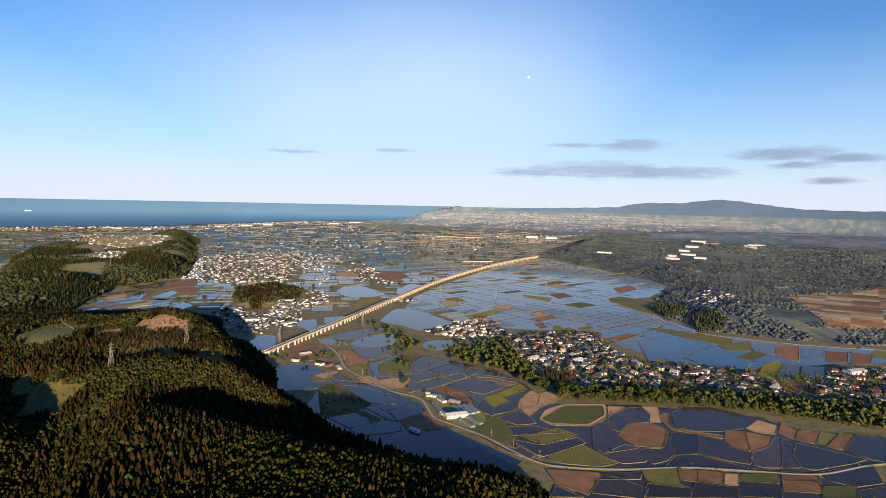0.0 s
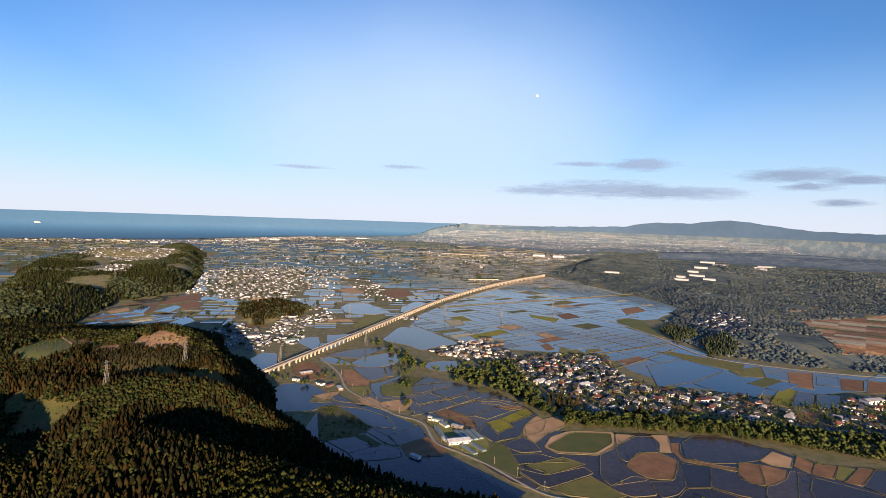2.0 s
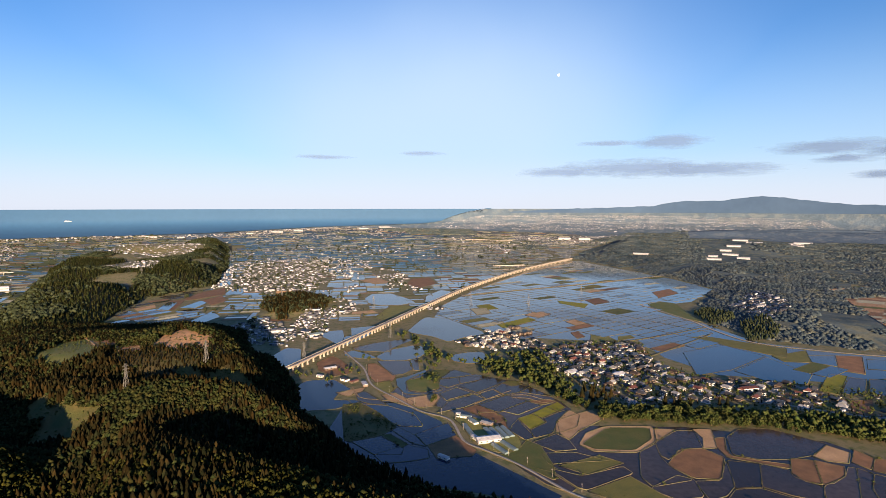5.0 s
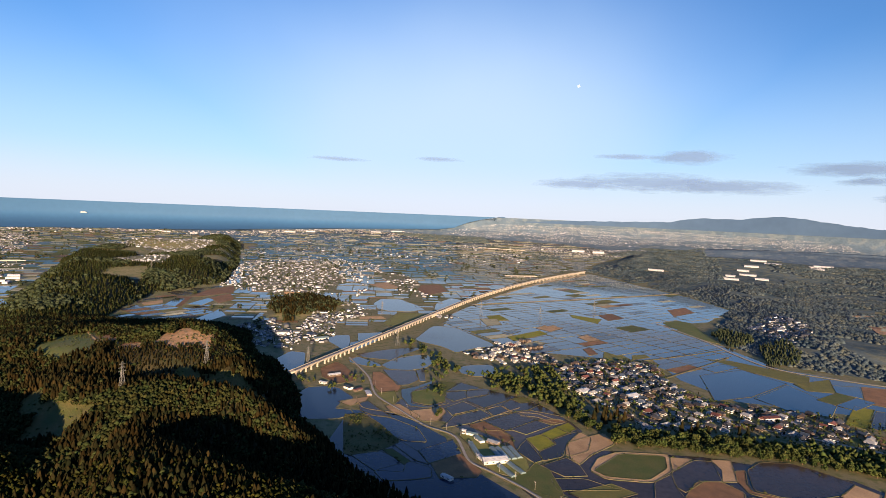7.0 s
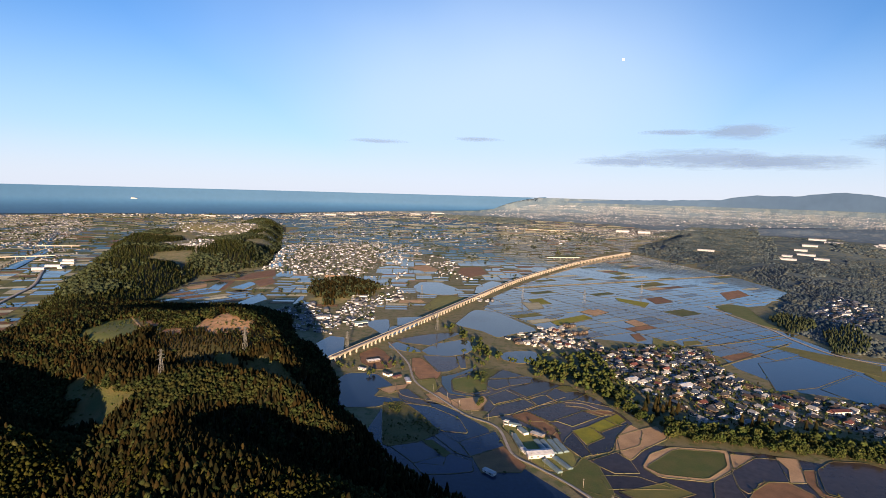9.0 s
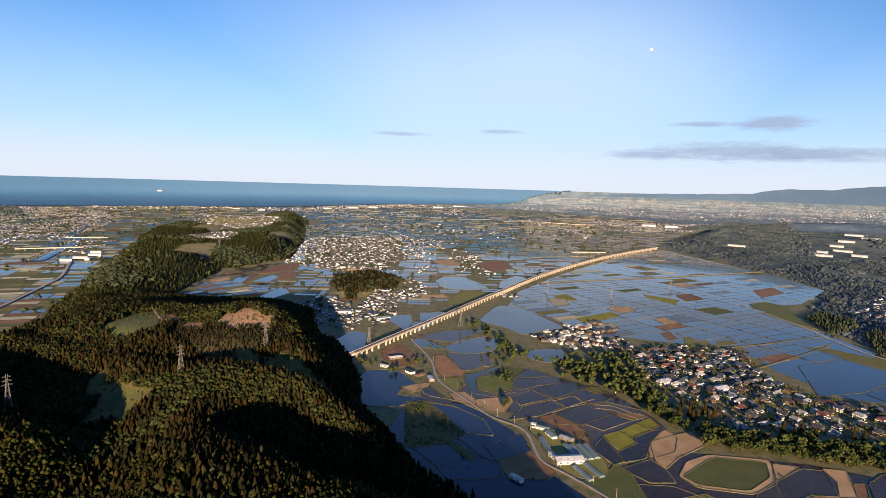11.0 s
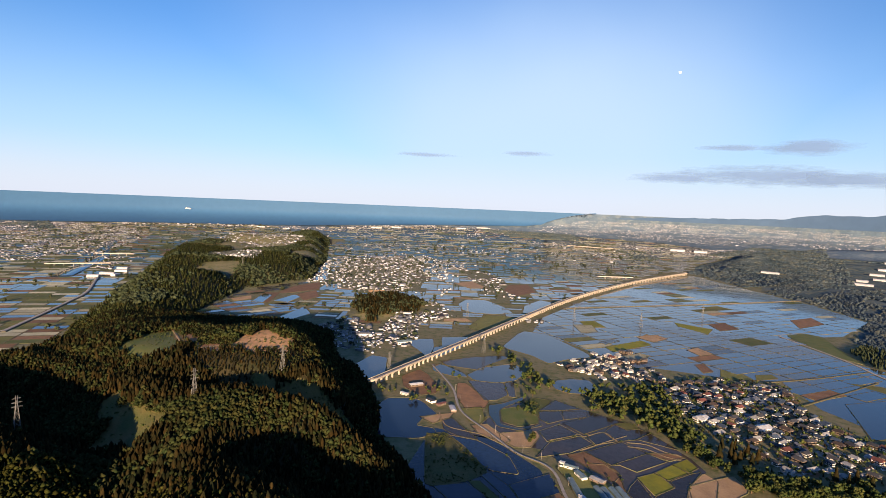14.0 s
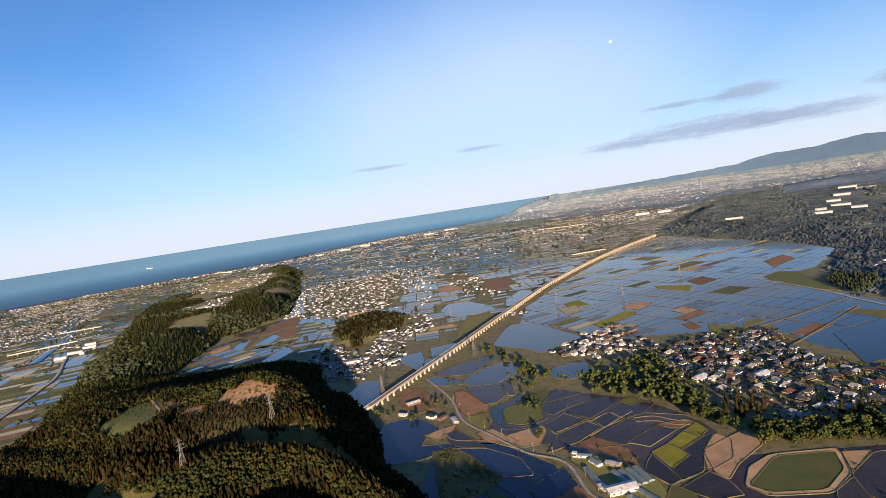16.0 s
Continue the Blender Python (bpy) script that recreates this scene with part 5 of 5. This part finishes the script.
def strip(offset0, offset1, z0, z1):
    """A closed beam along the line of the viaduct."""
    dd = np.gradient(line, axis=0)
    dd /= np.hypot(dd[:, 0], dd[:, 1])[:, None]
    nn = np.stack([-dd[:, 1], dd[:, 0]], -1)
    a_, b_ = line + nn * offset0, line + nn * offset1
    n = len(line)
    v = np.concatenate([np.column_stack([a_, np.full(n, z0)]), np.column_stack([b_, np.full(n, z0)]), np.column_stack([b_, np.full(n, z1)]), np.column_stack([a_, np.full(n, z1)])])
    i = np.arange(n - 1)
    f = np.concatenate([np.stack([k * n + i, k * n + i + 1, ((k + 1) % 4) * n + i + 1, ((k + 1) % 4) * n + i], -1) for k in range(4)])
    f = np.concatenate([f, [[0, n, 2 * n, 3 * n], [n - 1, 4 * n - 1, 3 * n - 1, 2 * n - 1]]])
    return far(v[:, 0], v[:, 1], v[:, 2]), f
for name, o0, o1, z0, z1, mat in (("girder", -3.4, 3.4, DECK - 2.9, DECK - 0.5, CONCRETE), ("deck", -5.2, 5.2, DECK - 0.5, DECK, CONCRETE), ("carriageway", -4.75, 4.75, DECK + 0.004, DECK + 0.08, ASPHALT),
        ("parapet", -5.2, -4.85, DECK, DECK + 1.3, CONCRETE), ("parapet", 4.85, 5.2, DECK, DECK + 1.3, CONCRETE)):
    v, f = strip(o0, o1, z0, z1)
    ob = new(name, mesh_of(name, v, f, [mat]))
    ob.parent = viaduct
for i in range(1, len(line) - 1):
    x, y = line[i]
    if inside(RIDGE, x, y) > 20:
        continue
    turn = math.degrees(math.atan2(line[i + 1][1] - line[i - 1][1], line[i + 1][0] - line[i - 1][0]))
    p = far(x, y, 0.0)
    m = pose(0, 0, 0, 0, 0, turn)
    bm = box(bmesh.new(), -0.7, 0.7, -1.7, 1.7, 0, DECK - 3.9, m)
    box(bm, -1.0, 1.0, -3.8, 3.8, DECK - 3.9, DECK - 2.8, m)
    ob = part("pier", bm, CONCRETE, viaduct)
    ob.location = p


# ---- pylons ----
def pylon(tall):
    ob = thing("pylon", "tall lattice steel power pylon", "pylon", "power line pylons")
    base, top = tall * 0.085, tall * 0.018
    def bar(bm, a_, b_, r):
        a_, b_ = Vector(a_), Vector(b_)
        m = Matrix.Translation(a_) @ (b_ - a_).to_track_quat("Z", "Y").to_matrix().to_4x4()
        box(bm, -r, r, -r, r, 0, (b_ - a_).length, m)
    legs = [(sx_, sy_) for sx_, sy_ in ((-1, -1), (1, -1), (1, 1), (-1, 1))]
    def at(k, t):
        w = base + (top - base) * min(1, t * 1.25)
        return (legs[k % 4][0] * w, legs[k % 4][1] * w, t * tall)
    for k in range(4):
        bm = bmesh.new()
        bar(bm, at(k, 0), at(k, 0.8), 0.16)
        bar(bm, at(k, 0.8), at(k, 1), 0.15)
        part("leg", bm, METAL, ob)
        for j in range(6):
            for near_leg, far_leg in ((k, k + 1), (k + 1, k)):
                bm = bmesh.new()
                bar(bm, at(near_leg, j * 0.15), at(far_leg, j * 0.15 + 0.15), 0.08)
                part("brace", bm, METAL, ob)
    for t, w in ((0.70, 0.125), (0.81, 0.11), (0.92, 0.095)):
        bm = bmesh.new()
        bar(bm, (-w * tall, 0, t * tall), (0, 0, t * tall + 1.5), 0.18)
        bar(bm, (w * tall, 0, t * tall), (0, 0, t * tall + 1.5), 0.18)
        bar(bm, (-w * tall, 0, t * tall), (w * tall, 0, t * tall), 0.15)
        part("crossarm", bm, METAL, ob)
    return ob


first = pylon(41)
px, py = plan((-299, 494))[0]
first.matrix_basis = pose(px, py, float(height(px, py)) - 0.4, 0, 0, 60)
for (x, y), turn in zip(plan((-270, 580), (-220, 745), (-126, 882), (116, 1167), (-2, 1173), (-195, 1120), (250, 1310), (-402, 1180), (-800, 1330), (-385, 420)), (55, 50, 45, 40, 40, 30, 40, 30, 30, 60)):
    copy_thing(first, pose(x, y, float(height(x, y)) - 0.4, 0, 0, turn))


# ---- utility poles along the farm road ----
WOOD_POLE = material("weathered_pole", (0.30, 0.27, 0.23), (0.22, 0.20, 0.18), grain=0.3)


def utility_pole(tall):
    ob = thing("utility_pole", "pale concrete utility pole beside the farm road", "utility pole", "roadside poles")
    bm = bmesh.new()
    bmesh.ops.create_cone(bm, cap_ends=True, segments=10, radius1=0.19, radius2=0.12, depth=tall, matrix=Matrix.Translation((0, 0, tall / 2)))
    part("pole", bm, WOOD_POLE, ob, smooth=True)
    for z in (tall - 0.5, tall - 1.3):
        part("crossarm", box(bmesh.new(), -0.9, 0.9, -0.06, 0.06, z, z + 0.12), METAL, ob)
        for x in (-0.8, 0.0, 0.8):
            part("insulator", box(bmesh.new(), x - 0.06, x + 0.06, -0.06, 0.06, z + 0.12, z + 0.34), PLASTER, ob)
    return ob


post = utility_pole(10.5)
stand = smooth_line(plan((-134, 712), (-110, 655), (-75, 611), (-47, 577), (-17, 556), (-2, 508), (17, 490), (43, 465), (78, 424)), 38)
for i, (x, y) in enumerate(stand):
    m = pose(x + 4.2, y + 1.5, 0.02, 0, 0, 30 - i * 2)
    if i:
        copy_thing(post, m)
    else:
        post.matrix_basis = m


# ---- farm by the road ----
def greenhouse(name, p0, p1, wide, mat, label):
    (x0, y0), (x1, y1) = plan(p0, p1)
    ln = math.hypot(x1 - x0, y1 - y0)
    ob = thing(name, label, "greenhouse", "farm greenhouses", pose((x0 + x1) / 2, (y0 + y1) / 2, 0.05, 0, 0, math.degrees(math.atan2(y1 - y0, x1 - x0))))
    bm = bmesh.new()
    prof = [(-wide / 2, 0)] + [(wide / 2 * math.cos(math.pi - k * math.pi / 8), 1.4 + wide * 0.24 * math.sin(k * math.pi / 8)) for k in range(9)] + [(wide / 2, 0)]
    ends = [[bm.verts.new((s * ln / 2, y, z)) for y, z in prof] for s in (-1, 1)]
    for k in range(len(prof) - 1):
        bm.faces.new((ends[0][k], ends[0][k + 1], ends[1][k + 1], ends[1][k]))
    bm.faces.new(ends[0]), bm.faces.new(ends[1][::-1])
    bmesh.ops.recalc_face_normals(bm, faces=bm.faces)
    part("cover", bm, mat, ob)
    n = int(ln / 4)
    for k in range(n + 1):
        bm = bmesh.new()
        x = -ln / 2 + k * ln / n
        for (ya, za), (yb, zb) in zip(prof, prof[1:]):
            v = [bm.verts.new((x + sx_ * 0.08, y * 1.012, z + 0.04)) for sx_, y, z in ((-1, ya, za), (1, ya, za), (1, yb, zb), (-1, yb, zb))]
            bm.faces.new(v)
        part("hoop", bm, METAL, ob)
    part("door", box(bmesh.new(), -ln / 2 - 0.06, -ln / 2 + 0.02, -1, 1, 0, 2.0), METAL, ob)
    return ob


for p0, p1, w in (((-5, 543), (4, 514), 7.5), ((14, 536), (21, 518), 7), ((19, 536), (28, 514), 7), ((25, 538), (33, 516), 7), ((30, 540), (38, 519), 7), ((20, 502), (31, 484), 7), ((28, 508), (39, 491), 7)):
    greenhouse("greenhouse", p0, p1, w, FILM, "long pale film greenhouse beside the farm road")


def shed(p0, p1, wide, high, roof, wall, label):
    (x0, y0), (x1, y1) = plan(p0, p1)
    ln = math.hypot(x1 - x0, y1 - y0)
    ob = thing("shed", label, "shed", "", pose((x0 + x1) / 2, (y0 + y1) / 2, 0.05, 0, 0, math.degrees(math.atan2(y1 - y0, x1 - x0))))
    part("wall", box(bmesh.new(), -ln / 2, ln / 2, -wide / 2, wide / 2, 0, high), wall, ob)
    part("roof", gable(bmesh.new(), -ln / 2, ln / 2, -wide / 2, wide / 2, high, wide * 0.14, 0.5), roof, ob)
    for s in (-1, 1):
        for k in range(max(2, int(ln / 7))):
            x = -ln / 2 + (k + 0.5) * ln / max(2, int(ln / 7))
            part("window", box(bmesh.new(), x - 1.2, x + 1.2, s * wide / 2 - 0.05, s * wide / 2 + 0.05, high * 0.4, high * 0.75), GLASS, ob)
    part("door", box(bmesh.new(), -ln / 2 - 0.06, -ln / 2 + 0.02, -1.5, 1.5, 0, 2.6), METAL, ob)
    return ob


shed((6, 506), (26, 513), 15, 4.5, SHEET, PLASTER, "large white sheet-roofed farm shed")
shed((-13, 564), (-10, 563), 5, 6, SHEET, PLASTER, "small white farm tower shed")
shed((-9, 563), (1, 560), 6, 3.5, FILM, PLASTER, "low grey-roofed farm shed")
shed((0, 555), (6, 545), 7, 3.2, FILM, PLASTER, "low grey-roofed farm shed")
shed((11, 549), (20, 543), 9, 3.5, TILES[4], TIMBER, "weathered brown timber farm barn")
shed((3, 516), (7, 509), 6, 3.5, SHEET, PLASTER, "small white farm outbuilding")
shed((-25, 477), (-17, 471), 6, 3.0, SHEET, PLASTER, "white sheet-roofed hut among paddies")
shed((-183, 709), (-171, 718), 10, 3.5, SHEET, TIMBER, "pale-roofed shed near the viaduct")
shed((-124, 660), (-119, 648), 8, 3.5, SHEET, TIMBER, "small white-roofed roadside farm shed")
shed((-133, 668), (-139, 660), 7, 3.2, TILES[2], TIMBER, "small red-roofed roadside farm shed")
shed((-152, 673), (-144, 667), 9, 3.5, TILES[0], PLASTER, "dark-roofed farmhouse near the viaduct")
shed((-185, 683), (-177, 680), 6, 3.2, SHEET, PLASTER, "small white farmhouse below the hill")
shed((-452, 1285), (-420, 1300), 30, 8, TAN, TIMBER, "sandy-coloured hall in the town")
shed((-255, 882), (-238, 895), 16, 6, FILM, PLASTER, "long teal and white hall by the pond")
shed((172, 700), (184, 709), 17, 5, SHEET, PLASTER, "large white hall in the village")
shed((118, 705), (128, 716), 16, 5, SHEET, PLASTER, "large white hall in the village")
shed((300, 655), (318, 660), 13, 6, TILES[2], PLASTER, "red-roofed hall in the village")
shed((505, 672), (530, 680), 18, 7, TILES[4], PLASTER, "wide pale-roofed roadside store")

# factories on the eastern hill and long halls
for (x, y), w, d_, h in zip(plan((820, 1960), (930, 1985), (860, 2060), (960, 2150), (1010, 2300), (1110, 2450), (1250, 2560), (1400, 2500), (1480, 2650), (640, 2175), (1600, 2800), (1350, 2900)), (70, 60, 45, 80, 60, 75, 90, 70, 80, 80, 100, 90), (16, 20, 22, 24, 20, 24, 28, 20, 24, 14, 28, 28), (7,) * 12):
    p = far(x, y, float(height(x, y)))
    ob = thing("factory", "long white factory hall among the woods", "factory", "factory halls", pose(p[0], p[1], p[2], 0, 0, -25))
    part("wall", box(bmesh.new(), -w / 2, w / 2, -d_ / 2, d_ / 2, -6, h), SHEET, ob)
    part("roof", gable(bmesh.new(), -w / 2, w / 2, -d_ / 2, d_ / 2, h, 3.0, 0.8), SHEET, ob)


def far_hall(at, w, d_, h, turn, label):
    (x, y), = plan(at)
    if y > 5500:
        x, y, w, d_, h = x * 0.86, y * 0.86, w * 0.6, d_ * 0.6, h * 0.45
    p = far(x, y, float(height(x, y)), 14)
    ob = thing("hall", label, "hall", "distant white halls", pose(*p, 0, 0, turn))
    part("wall", box(bmesh.new(), -w / 2, w / 2, -d_ / 2, d_ / 2, -2, h), SHEET, ob)
    part("roof", gable(bmesh.new(), -w / 2, w / 2, -d_ / 2, d_ / 2, h, d_ * 0.1, 0.5), SHEET, ob)


far_hall((-980, 1545), 80, 18, 11, 15, "long white school on the wooded ridge")
for at, w, turn in (((-1119, 1207), 40, 20), ((-1126, 1255), 50, 20), ((-1134, 1307), 45, 20), ((-1090, 1240), 30, 110), ((-1170, 1350), 40, 20)):
    far_hall(at, w, 16, 7, turn, "white works hall on the western plain")
for at, w, turn in (((-1909, 4713), 110, 10), ((-1780, 5000), 140, 10), ((-1661, 5238), 120, 10), ((-2444, 4143), 90, 20), ((-2200, 4100), 80, 20), ((-2027, 4093), 120, 10), ((-989, 6207), 150, 5), ((-1143, 5802), 130, 5), ((564, 3456), 90, -10), ((677, 3420), 80, -10)):
    far_hall(at, w, 30, 12, turn, "far white hall near the harbour coast")


def long_bridge(p0, p1, wide, high, label):
    """A low pale bridge on piers, far off."""
    (x0, y0), (x1, y1) = plan(p0, p1)
    n = max(3, int(math.hypot(x1 - x0, y1 - y0) / 30))
    a_, b_ = far(x0, y0, high, 10), far(x1, y1, high, 10)
    s = float(np.hypot(*(b_ - a_)[:2]))
    ob = thing("bridge", label, "bridge", "distant bridges", Matrix.Translation(Vector((a_ + b_) / 2)) @ (Vector(b_ - a_)).to_track_quat("X", "Z").to_matrix().to_4x4())
    part("deck", box(bmesh.new(), -s / 2, s / 2, -wide / 2, wide / 2, -1.2, 0), CONCRETE, ob)
    for sgn in (-1, 1):
        part("parapet", box(bmesh.new(), -s / 2, s / 2, sgn * wide / 2 - 0.3, sgn * wide / 2 + 0.3, 0, 1.6), CONCRETE, ob)
    for k in range(1, n):
        x = -s / 2 + k * s / n
        part("pier", box(bmesh.new(), x - 0.9, x + 0.9, -wide / 3, wide / 3, -high - 1, -1.2), CONCRETE, ob)


long_bridge((-1370, 1300), (-1255, 1398), 12, 9, "long pale road bridge over the western plain")
long_bridge((-1490, 1578), (-1380, 1622), 10, 9, "pale road bridge across the river")
long_bridge((-40, 3275), (225, 3200), 12, 14, "far pale viaduct near the northern town")
long_bridge((70, 1868), (175, 1908), 10, 10, "pale overpass beyond the long viaduct")

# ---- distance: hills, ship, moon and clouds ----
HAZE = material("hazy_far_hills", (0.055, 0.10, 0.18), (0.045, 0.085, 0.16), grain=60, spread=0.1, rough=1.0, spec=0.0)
az = np.arange(4, 80, 0.4)
up = np.interp(az, (4, 6, 9, 14, 18, 19.6, 21, 22.5, 24, 26, 27.5, 29, 31, 33.5, 37, 45, 60, 80), (-0.32, -0.18, 0.0, 0.14, 0.30, 0.66, 0.78, 0.76, 0.8, 1.1, 1.17, 1.0, 0.72, 0.42, 0.34, 0.35, 0.4, 0.4))
up = up + 0.025 * np.sin(az * 3.1) + 0.015 * np.sin(az * 7.7)
v = []
for d_, k in ((26000, 0.0), (30000, 1.0)):
    v.append(far(MID[0] + d_ * np.sin(np.radians(az)), MID[1] + d_ * np.cos(np.radians(az)), k * (30000 * np.tan(np.radians(up - 0.3)) + 307), 16))
v = np.concatenate(v)
n = len(az)
i = np.arange(n - 1)
f = np.concatenate([np.stack([k * n + i, k * n + i + 1, (k + 1) * n + i + 1, (k + 1) * n + i], -1) for k in range(1)])
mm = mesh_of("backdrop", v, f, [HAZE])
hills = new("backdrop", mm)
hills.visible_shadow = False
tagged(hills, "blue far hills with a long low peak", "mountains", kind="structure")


def bearing(az_, el_, d_):
    a_, e_ = radians(az_), radians(el_)
    return (MID[0] + d_ * math.sin(a_) * math.cos(e_), MID[1] + d_ * math.cos(a_) * math.cos(e_), EYE_Z + d_ * math.sin(e_))


p = far(MID[0] + 13000 * math.sin(radians(-37.4)), MID[1] + 13000 * math.cos(radians(-37.4)), 0.0, 30)
ship = thing("ship", "distant white ship at sea", "ship", "", pose(*p, 0, 0, 30))
bm = bmesh.new()
box(bm, -22, 22, -3, 3, 0, 4)
for v_ in bm.verts:
    if v_.co.z < 1:
        v_.co.x *= 0.85
    v_.co.y *= 1 - 0.5 * (abs(v_.co.x) > 21)
part("hull", bm, SHEET, ship)
part("deckhouse", box(bmesh.new(), -18, 10, -2.4, 2.4, 4, 8), PLASTER, ship)
part("funnel", box(bmesh.new(), -14, -10, -1.2, 1.2, 8, 10.5), SHEET, ship)

MOON = bpy.data.materials.new("moonlight")
MOON.use_nodes = True
b_ = MOON.node_tree.nodes["Principled BSDF"]
b_.inputs["Base Color"].default_value = (0.8, 0.8, 0.78, 1)
b_.inputs["Emission Color"].default_value, b_.inputs["Emission Strength"].default_value = (0.85, 0.92, 1, 1), 0.5
bm = bmesh.new()
bmesh.ops.create_uvsphere(bm, u_segments=24, v_segments=16, radius=10)
me = bpy.data.meshes.new("moon")
bm.to_mesh(me)
bm.free()
me.materials.append(MOON)
moon = tagged(new("moon", me), "pale daytime moon in the evening sky", "moon")
moon.location = bearing(8.65, 12.85, 4650)

CLOUD = bpy.data.materials.new("cloud")
CLOUD.use_nodes = True
n_, l_ = CLOUD.node_tree.nodes, CLOUD.node_tree.links
b_ = n_["Principled BSDF"]
b_.inputs["Base Color"].default_value, b_.inputs["Roughness"].default_value, b_.inputs["Specular IOR Level"].default_value = (0.088, 0.155, 0.31, 1), 1.0, 0.0
tc = n_.new("ShaderNodeTexCoord")
sc = n_.new("ShaderNodeVectorMath")
sc.operation = "MULTIPLY"
sc.inputs[1].default_value = (0.0055, 0.0055, 0.035)
geo = n_.new("ShaderNodeNewGeometry")
l_.new(geo.outputs["Position"], sc.inputs[0])
nz = n_.new("ShaderNodeTexNoise")
nz.inputs["Scale"].default_value, nz.inputs["Detail"].default_value = 1.0, 6
l_.new(sc.outputs[0], nz.inputs["Vector"])
ln_ = n_.new("ShaderNodeVectorMath")
ln_.operation = "LENGTH"
l_.new(tc.outputs["Object"], ln_.inputs[0])
fade = n_.new("ShaderNodeMapRange")
fade.inputs[1].default_value, fade.inputs[2].default_value, fade.inputs[3].default_value, fade.inputs[4].default_value = 0.15, 1.0, 0.80, -0.30
l_.new(ln_.outputs["Value"], fade.inputs[0])
add = n_.new("ShaderNodeMath")
l_.new(fade.outputs[0], add.inputs[0])
l_.new(nz.outputs[0], add.inputs[1])
al = n_.new("ShaderNodeMapRange")
al.inputs[1].default_value, al.inputs[2].default_value, al.inputs[4].default_value = 0.48, 1.15, 0.80
l_.new(add.outputs[0], al.inputs[0])
l_.new(al.outputs[0], b_.inputs["Alpha"])


def cloud(az_, el_, wide, high):
    """A thin sheet of cloud, upright and slightly domed, standing far off."""
    bm = bmesh.new()
    bmesh.ops.create_grid(bm, x_segments=24, y_segments=6, size=1)
    for v in bm.verts:
        x, y = v.co.x, v.co.y
        v.co = (x, 0.10 * (x * x), y)
    me = bpy.data.meshes.new("cloud")
    bm.to_mesh(me)
    bm.free()
    me.materials.append(CLOUD)
    ob = tagged(new("cloud", me), "thin grey-violet streak of evening cloud", "cloud", "evening clouds")
    d_ = 4600
    ob.matrix_basis = pose(*bearing(az_, el_, d_), 0, 0, -az_)
    ob.scale = (d_ * math.tan(radians(wide / 2)), 300, d_ * math.tan(radians(high / 2)))
    ob.visible_shadow = False
    return ob


for az_, el_, w_, h_ in ((15.5, 3.7, 22, 2.6), (22.5, 3.4, 19, 1.9), (9.0, 3.4, 12, 1.3), (32.0, 5.0, 14, 1.9), (36.5, 4.5, 9, 1.3), (19.3, 6.1, 10, 2.0), (13.5, 6.15, 8, 0.8), (33.0, 3.95, 7, 1.0), (35.7, 2.6, 7, 1.0), (-5.2, 5.4, 7, 0.7), (-15.2, 4.95, 8, 0.6)):
    cloud(az_, el_, w_, h_)
